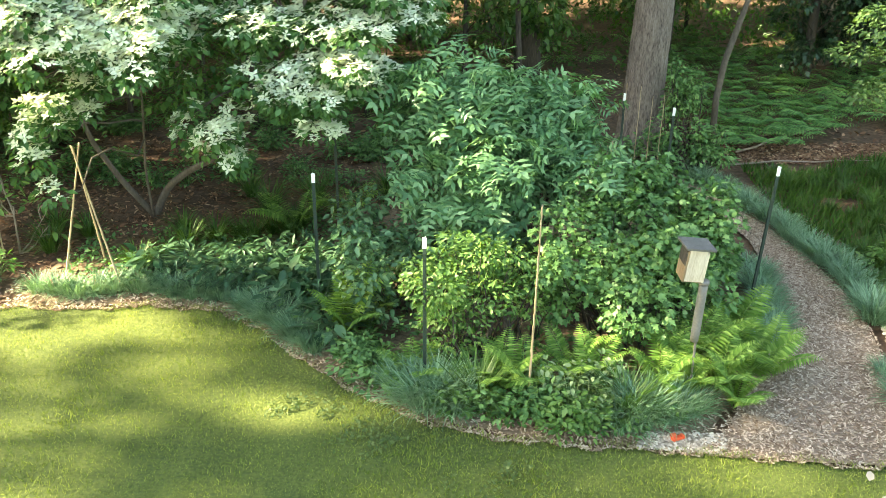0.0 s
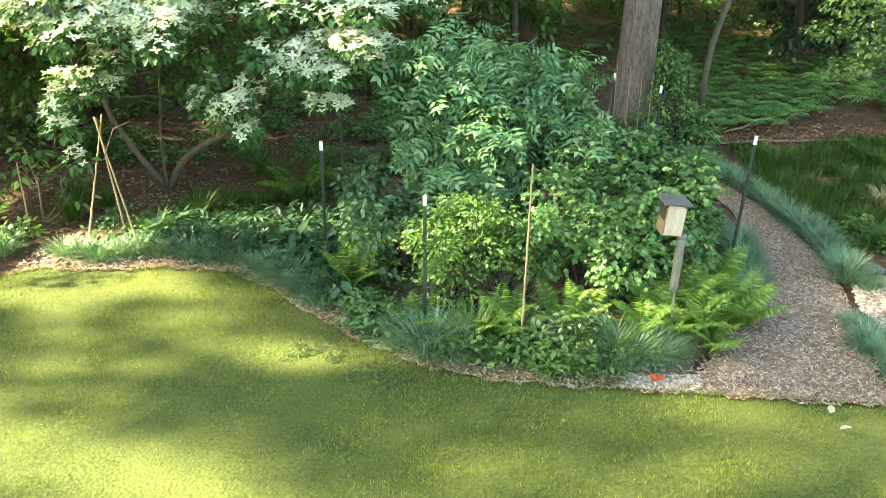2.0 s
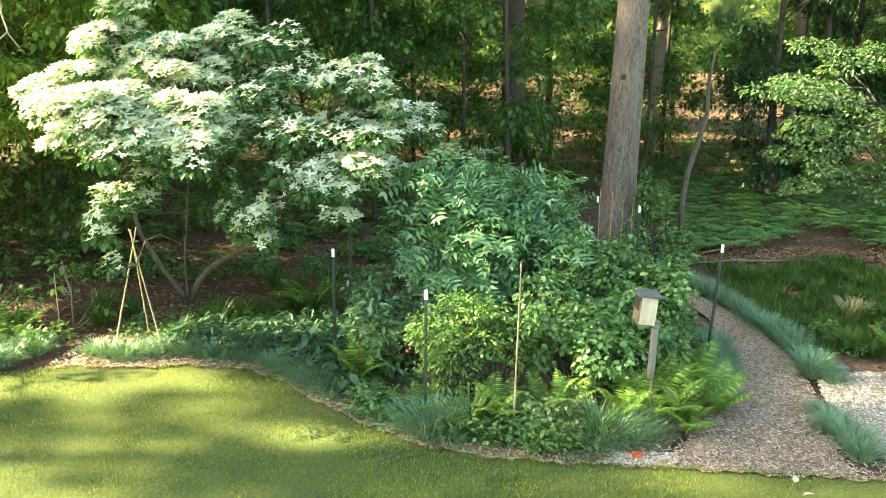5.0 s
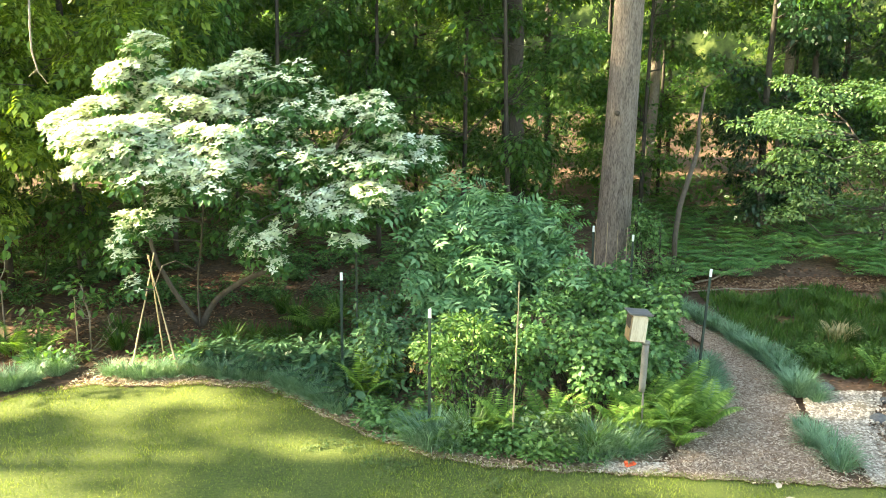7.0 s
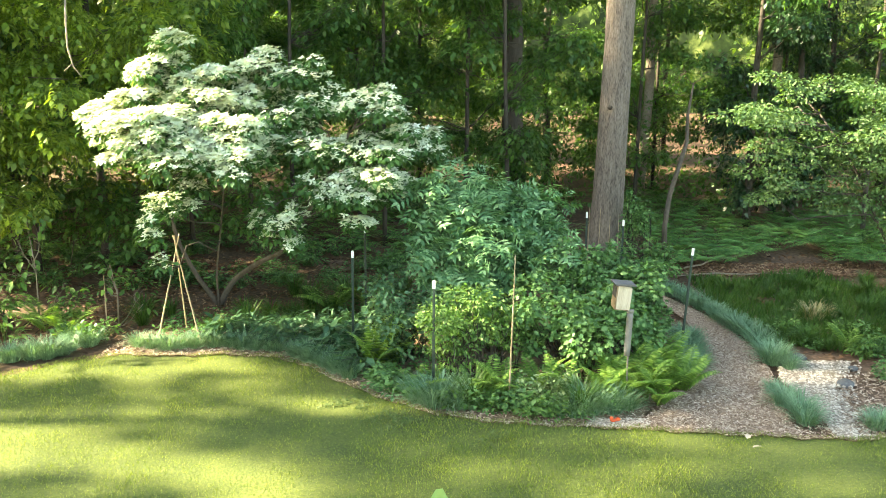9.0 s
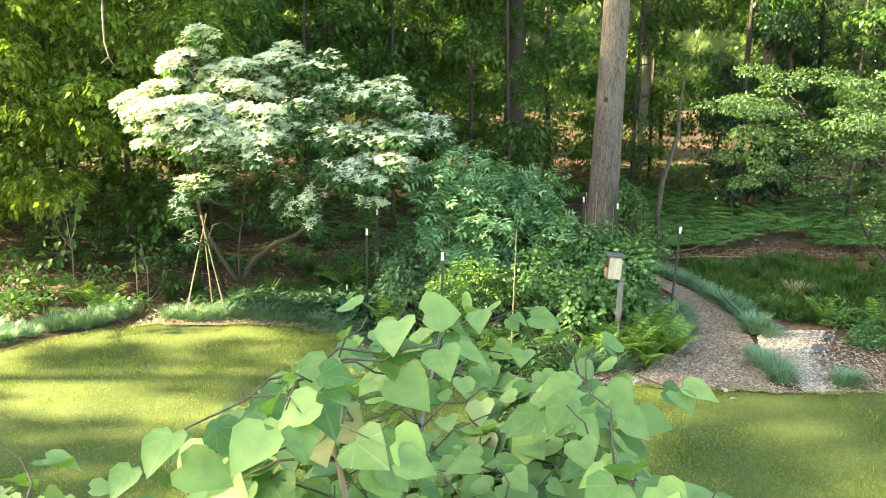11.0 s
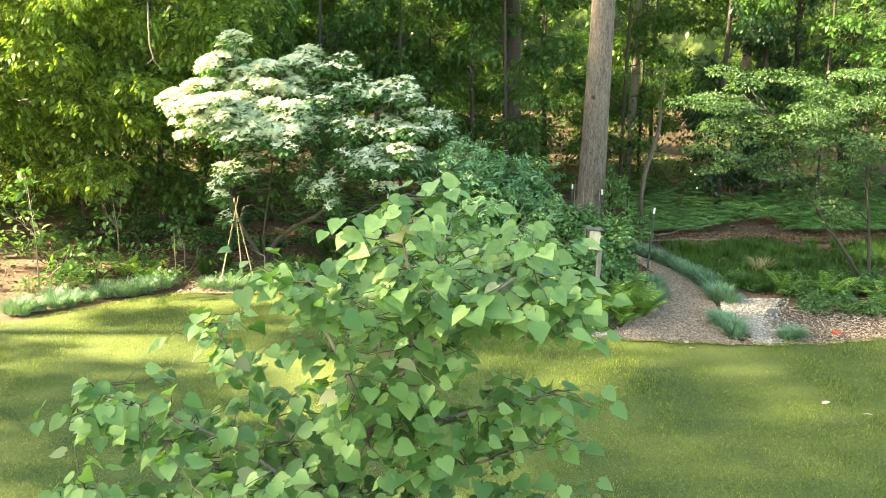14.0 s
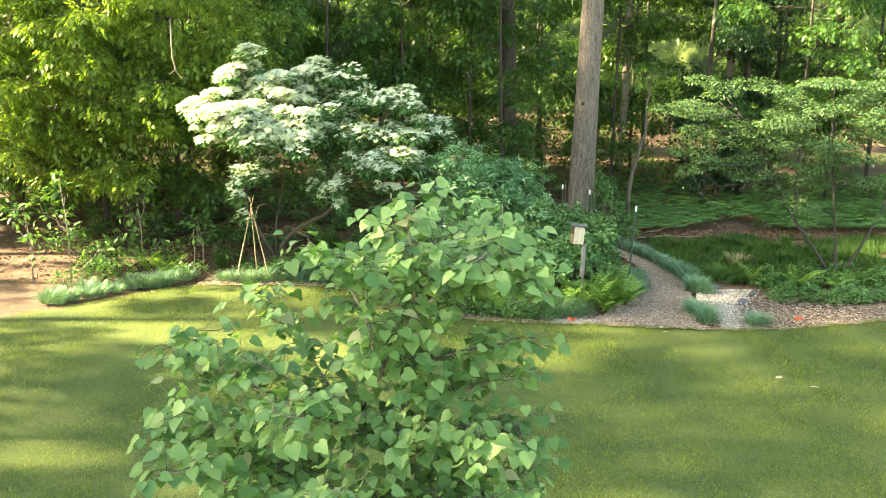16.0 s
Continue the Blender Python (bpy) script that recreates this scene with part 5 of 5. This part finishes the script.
for x, y, s in ((0.1, 6.45, 0.9), (1.1, 6.25, 1.0), (1.25, 6.15, 0.9), (1.0, 6.1, 0.8), (0.25, 6.75, 0.9), (-5.6, 9.0, 1.3), (-7.0, 8.6, 1.4), (-7.3, 8.9, 1.5), (-6.7, 9.0, 1.4), (-7.6, 8.4, 1.2), (-5.3, 9.2, 1.2), (2.0, 6.62, 0.9), (1.95, 6.8, 1.0)):
    plant("bright_perennial", BROADLEAF, x, y, s, "bright yellow-green leafy perennial", "perennial", "bright perennials")
for x, y, s in ((1.35, 6.5, 1.0), (1.45, 6.65, 1.1), (1.25, 6.6, 1.0), (1.6, 6.75, 0.9), (0.9, 6.7, 0.9), (1.3, 6.35, 0.9), (1.15, 6.5, 1.0), (1.5, 6.45, 0.8)):
    plant("pale_perennial", PALELEAF, x, y, s, "pale variegated upright perennial", "perennial", "pale perennials")
for _ in range(120):
    x, y = rng.uniform(5.2, 9.8), rng.uniform(7.2, 9.6)
    if y < lawn_edge(x) + 0.9 or (x < 5.9 and y < 8.5):
        continue
    plant("low_perennial", MIDLEAF if rng.uniform() < 0.6 else BROADLEAF, x, y, rng.uniform(0.6, 1.0), "low green leafy perennial by the damp hollow", "perennial", "hollow perennials")
for _ in range(110):
    x, y = rng.uniform(-9.5, 2.0), rng.uniform(12.2, 15.5)
    plant("low_perennial", MIDLEAF, x, y, rng.uniform(0.7, 1.3), "low green growth at the wood's edge", "undergrowth", "wood-edge growth")

n = 11000
x = rng.uniform(-4.5, 3.6, n)
y = lawn_edge(np.minimum(x, 2.2)) + 0.35 + rng.uniform(0, 1, n) * 3.4
P = np.stack([x, y, rng.uniform(0.02, 0.2, n)], 1)
P = P[(x < np.interp(y, PATH_LEFT[:, 1], PATH_LEFT[:, 0]) - 0.25) & (lumps(P * [1, 1, 0], 2.2, 8) > -0.35) & ~((x < -1.8) & (y > 10.4))]
n = len(P)
stuff("bed_groundcover", scatter(BROAD, P, rng.normal(0, 1, (n, 3)) * [1, 1, 0.4], np.array([0, -0.2, 1.0]) + rng.normal(0, 0.3, (n, 3)), rng.uniform(0.04, 0.09, n)), L_BRAMBLE, "low green groundcover leaves between the plants", "groundcover")

n = 30000
x, y = rng.uniform(4.7, 11.2, n), rng.uniform(8.5, 13.5, n)
P = np.stack([x, y, gz(x, y)], 1)
P = P[(lumps(P * [1, 1, 0], 1.6, 21) > -0.6) & (x > np.interp(y, PATH_RIGHT[:, 1], PATH_RIGHT[:, 0]) + 0.3) & (y < 13.1 + 0.3 * np.sin(x * 2))]
n = len(P)
stuff("hollow_grass", scatter(SPIKE, P, np.stack([rng.normal(0, 0.45, n), rng.normal(0, 0.45, n), np.ones(n)], 1), rng.normal(0, 1, (n, 3)) * [1, 1, 0.2], rng.uniform(0.06, 0.22, n)), L_SEDGE, "fine dark green grass filling the damp hollow", "grass")

M_STRAW = leaf_material("straw_blade", (0.30, 0.24, 0.14), (0.42, 0.34, 0.21), (0.55, 0.46, 0.31), 0.2)
STRAW = [tuft_mesh("straw", 120, 0.38, M_STRAW, 0.12, 1.4, 0.5)]
plant("dry_grass_clump", STRAW, 6.05, 10.3, 1.0, "tan clump of dry grass in the hollow", "grass tuft")
plant("dry_grass_clump", STRAW, 6.25, 10.45, 0.8, "tan clump of dry grass in the hollow", "grass tuft")

for _ in range(24):
    x = rng.uniform(-1.2, 1.6)
    plant("bright_perennial", BROADLEAF, x, lawn_edge(x) + rng.uniform(0.3, 0.8), rng.uniform(0.5, 0.8), "bright yellow-green leafy perennial", "perennial", "bright perennials")

# slim leafy saplings in the sunny bed
for x, y, h, s in ((-7.41, 8.3, 2.1, 0.15), (-6.6, 9.95, 1.75, 0.15), (-5.3, 9.9, 1.0, 0.12), (-8.3, 8.6, 1.5, 0.14)):
    tree("leafy_sapling", "slim young sapling with bright leaves in the bed", (x, y, 0), [(x, y, -0.02), (x + 0.02, y, h * 0.5), (x - 0.06, y, h)], [0.014, 0.01, 0.005],
         [(x + rng.normal(0, 0.22), y + rng.normal(0, 0.2), h * f, 0.3, 0.28, 0.14) for f in (0.35, 0.5, 0.65, 0.8, 0.92, 1.0)], 480, s, OVAL, L_BRIGHT, M_TWIG, "sapling", "leafy saplings", limb=0.5)


# ---------------------------------------------------------------- posts, canes, birdhouse
def box(bm, cx, cy, cz, sx, sy, sz):
    g = bmesh.ops.create_cube(bm, size=1.0)
    bmesh.ops.transform(bm, matrix=Matrix.Translation((cx, cy, cz)) @ Matrix.Diagonal((sx, sy, sz, 1)), verts=g["verts"])


def steel_post():
    root = empty("steel_post", 0, 0, 0, "dark green steel T-post with a white painted tip", "fence post", "steel fence posts")
    bm = bmesh.new()
    box(bm, 0, 0, 0.69, 0.034, 0.005, 1.42)
    box(bm, 0, 0.0165, 0.69, 0.005, 0.028, 1.42)
    for i in range(24):
        box(bm, 0, -0.005, 0.12 + 0.053 * i, 0.012, 0.007, 0.018)
    shaft = part("shaft", bm, M_POST, root)
    bm = bmesh.new()
    box(bm, 0, 0, 1.452, 0.037, 0.008, 0.104)
    box(bm, 0, 0.0165, 1.452, 0.008, 0.03, 0.104)
    bmesh.ops.bevel(bm, geom=bm.edges[:], offset=0.0012, segments=1, affect='EDGES')
    part("white_tip", bm, M_WHITE, shaft, "white painted tip")
    return root


first = steel_post()
POSTS = [(-1.35, 8.42, 1.55, 0, 0.6), (-0.17, 6.87, 1.5, 0, 0.4), (3.40, 8.50, 1.57, -2, 5.5), (2.97, 10.95, 1.57, 0, 0.8), (-1.34, 10.29, 1.56, 0, 0.4), (2.47, 11.59, 1.6, 0, 0)]
for i, (x, y, h, ax, ay) in enumerate(POSTS):
    m = pose(x, y, h - 1.505, ax, ay, (10, -15, 20, 5, -8, 12)[i])
    if i == 0:
        first.matrix_world = m
    else:
        copy_thing(first, m)


def cane(points, r=0.011, n=9):
    p = np.asarray(points, float)
    t = np.linspace(0, 1, 4 * n)
    q = p[0] + (p[1] - p[0]) * t[:, None]
    q[1:-1] += rng.normal(0, 0.0012, (len(t) - 2, 3))
    rad = r * (1 - 0.35 * t) * np.where(np.arange(4 * n) % 4 == 2, 1.18, 1.0)
    return mesh_from("cane", *tube(q, rad, 8), M_BAMBOO, True)


def garden_cane(a, b, label, r=0.011):
    o = np.array(a)
    ob = part("garden_cane", cane([np.zeros(3), np.array(b) - o], r), M_BAMBOO)
    ob.location = a
    return tagged(ob, label, "garden cane", "garden canes")


garden_cane((0.77, 6.60, -0.02), (0.83, 6.75, 1.85), "tall straight bamboo cane stuck in the bed")
garden_cane((-5.44, 9.78, -0.02), (-5.42, 9.75, 0.86), "short bamboo cane in the sunny bed")
garden_cane((1.72, 9.0, -0.02), (1.83, 9.0, 1.72), "pale cane leaning among the shrubs")
garden_cane((1.80, 9.02, -0.02), (1.78, 9.0, 1.68), "pale cane leaning among the shrubs")
for x, y, h in ((2.58, 12.1, 1.62), (2.76, 12.0, 1.6), (2.95, 12.05, 1.45), (3.1, 12.0, 1.5)):
    garden_cane((x, y, -0.02), (x + 0.02, y, h), "thin brown cane standing by the tall tree", 0.007)
tri = empty("bamboo_tripod", -4.0, 8.95, 0, "tripod of three bamboo canes tied at the top", "plant support")
for a, b in (((-0.38, 0.05, -0.02), (0.0, 0.22, 1.65)), ((-0.07, 0.56, -0.02), (-0.05, 0.14, 1.63)), ((0.33, -0.08, -0.02), (-0.09, 0.19, 1.63))):
    part("cane", cane([a, b], 0.013), M_BAMBOO, tri)


def netting(a, b, h, label):
    a, b = np.array(a, float), np.array(b, float)
    root = empty("garden_netting", a[0], a[1], 0, label, "netting", "garden netting")
    d = np.append(b - a, 0)
    n = int(np.linalg.norm(d) / 0.10)
    part("vertical_wires", mesh_from("wires", *merge([tube([d * k / n, d * k / n + [0, 0, h]], [0.0012, 0.0012], 3) for k in range(n + 1)]), M_WIRE), M_WIRE, root)
    part("cross_wires", mesh_from("wires", *merge([tube([[0, 0, z], d + [0, 0, z]], [0.0012, 0.0012], 3) for z in np.arange(0.06, h + 0.01, 0.10)]), M_WIRE), M_WIRE, root)


netting((-1.34, 10.29), (0.6, 11.3), 1.0, "thin dark wire netting between the rear posts")
netting((3.40, 8.52), (2.97, 10.95), 1.0, "thin dark wire netting along the path")
netting((2.97, 10.95), (2.47, 11.59), 1.0, "thin dark wire netting near the tall tree")


def birdhouse():
    root = empty("birdhouse", 2.24, 6.62, 0, "weathered wooden birdhouse on a pipe-sleeved pole", "birdhouse")
    part("pole", mesh_from("pole", *tube([(-0.02, -0.02, -0.02), (-0.02, 0, 0.62), (-0.02, 0.02, 1.2)], [0.011, 0.011, 0.011], 10), M_PIPE, True), M_PIPE, root)
    t = np.linspace(0, 1, 7)
    pipe = tube(np.stack([-0.035 + 0.025 * t, 0.0 + 0.02 * t, 0.62 + 0.56 * t], 1), [0.036, 0.039, 0.039, 0.039, 0.039, 0.039, 0.039], 20)
    sleeve = part("pipe_sleeve", mesh_from("pipe_sleeve", *pipe, M_PIPE, True), M_PIPE, root, "grey-brown stovepipe guard round the pole")
    part("pipe_cap", mesh_from("pipe_cap", *tube([(-0.012, 0.02, 1.165), (-0.011, 0.021, 1.20)], [0.047, 0.047], 20), M_PIPE, False), M_PIPE, sleeve)
    m = pose(-0.13, 0.06, 1.20, 2, 5, 2)

    def piece(name, mat, boxes, label="", tilt=None):
        bm = bmesh.new()
        for b in boxes:
            box(bm, *b)
        bmesh.ops.bevel(bm, geom=bm.edges[:], offset=0.002, segments=1, affect='EDGES')
        ob = part(name, bm, mat, root, label)
        ob.matrix_local = m @ (tilt or Matrix())
        return ob

    piece("front_board", M_BOXWOOD, [(0, -0.085, 0.16, 0.15, 0.018, 0.29)], "pale weathered front board")
    piece("back_board", M_BOXSIDE, [(0, 0.085, 0.16, 0.15, 0.018, 0.31)])
    piece("side_board", M_BOXSIDE, [(-0.085, 0, 0.15, 0.018, 0.19, 0.28)], "amber side board, coloured darker for its shade")
    piece("side_board", M_BOXWOOD, [(0.085, 0, 0.15, 0.018, 0.19, 0.28)])
    piece("floor_board", M_BOXSIDE, [(0, 0, 0.01, 0.15, 0.15, 0.018)])
    # dark sheet put on the left side for the shade below the roof
    piece("vent_panel", M_BARKDARK, [(-0.098, -0.01, 0.225, 0.008, 0.17, 0.13)], "thin dark panel standing for the roof's shade under the eave")
    piece("roof", M_ROOF, [(0, -0.02, 0.325, 0.255, 0.27, 0.02)], "dark grey flat roof board", pose(0, 0, 0, 0, 0, 0) @ pose(0, 0, 0, -3, 0, 0))


birdhouse()

# small things on the ground
def marker(x, y):
    bm = bmesh.new()
    box(bm, 0, 0, 0.02, 0.11, 0.05, 0.022)
    box(bm, -0.03, 0.02, 0.045, 0.05, 0.035, 0.03)
    box(bm, 0.045, -0.012, 0.035, 0.03, 0.06, 0.02)
    bmesh.ops.bevel(bm, geom=bm.edges[:], offset=0.005, segments=2, affect='EDGES')
    ob = part("drain_marker", bm, M_RED)
    ob.matrix_world = pose(x, y, 0.02, 0, 0, 25)
    tagged(ob, "small orange-red plastic marker on the pebbles", "marker", "plastic markers")


marker(1.97, 6.0)
marker(5.78, 6.1)


def stone(x, y, s, rz):
    bm = bmesh.new()
    bmesh.ops.create_icosphere(bm, subdivisions=3, radius=0.5)
    for v in bm.verts:
        v.co = v.co * (1 + 0.25 * noise.noise(v.co * 2.2 + Vector((x, y, 0))))
        v.co.z *= 0.55
    ob = part("garden_stone", bm, M_STONE)
    ob.matrix_world = pose(x, y, 0.08 * s, 0, 0, rz) @ Matrix.Scale(s, 4)
    tagged(ob, "rounded blue-grey garden stone by the pebbles", "stone", "garden stones")


stone(5.25, 7.3, 0.2, 20)
stone(5.62, 7.9, 0.14, 70)
stone(5.05, 8.35, 0.2, 120)
stone(4.7, 8.0, 0.16, 30)


def dead_branch(a, b, r):
    ob = part("dead_branch", mesh_from("dead_branch", *tube(bent(np.zeros(3), np.array(b) - np.array(a), 9, 0.02, 0.006), np.linspace(r, r * 0.5, 9), 8), M_LOG, True), M_LOG)
    ob.location = a
    tagged(ob, "long dry fallen branch on the litter", "branch", "fallen branches")


dead_branch((4.4, 13.9, 0.16), (6.0, 14.5, 0.2), 0.022)
dead_branch((4.8, 13.6, 0.14), (6.4, 14.6, 0.22), 0.022)
dead_branch((4.3, 13.0, 0.1), (6.9, 13.2, 0.12), 0.016)
bm = bmesh.new()
box(bm, 0, 0, 0, 0.34, 0.05, 0.05)
bmesh.ops.bevel(bm, geom=bm.edges[:], offset=0.006, segments=2, affect='EDGES')
ob = part("edging_timber", bm, M_BAMBOO)
ob.matrix_world = pose(3.28, 7.3, 0.03, 0, 0, 62)
tagged(ob, "weathered timber edging at the path's side", "edging")


def pale_leaf(x, y, rz):
    me = mesh_from("fallen_leaf", np.array(OVAL[0]) * 0.13 + [0, 0, 0.02], [np.array(OVAL[1])], M_PEBBLE)
    ob = part("fallen_leaf", me, M_PEBBLE)
    ob.matrix_world = pose(x, y, 0.06, 10, -8, rz)
    tagged(ob, "pale dry leaf lying on the lawn", "fallen leaf", "pale fallen leaves")


pale_leaf(4.3, 3.1, 20)
pale_leaf(4.75, 2.75, 170)
pale_leaf(3.3, 5.4, 60)
pale_leaf(3.4, 5.2, 200)

for x, y, s in ((-3.6, 9.3, 0.8), (-3.2, 9.9, 0.9), (-2.9, 10.2, 0.8), (-4.9, 9.9, 0.9), (-5.1, 10.6, 0.8), (-3.4, 10.5, 0.7), (-4.6, 10.4, 0.7), (-2.4, 11.2, 1.0), (-1.8, 11.6, 1.0), (-2.8, 11.9, 0.9), (-0.8, 11.9, 1.0)):
    plant("sedge_tuft", SEDGE, x, y, s, "loose dark green grass tuft under the dogwood", "grass tuft", "dogwood grasses")
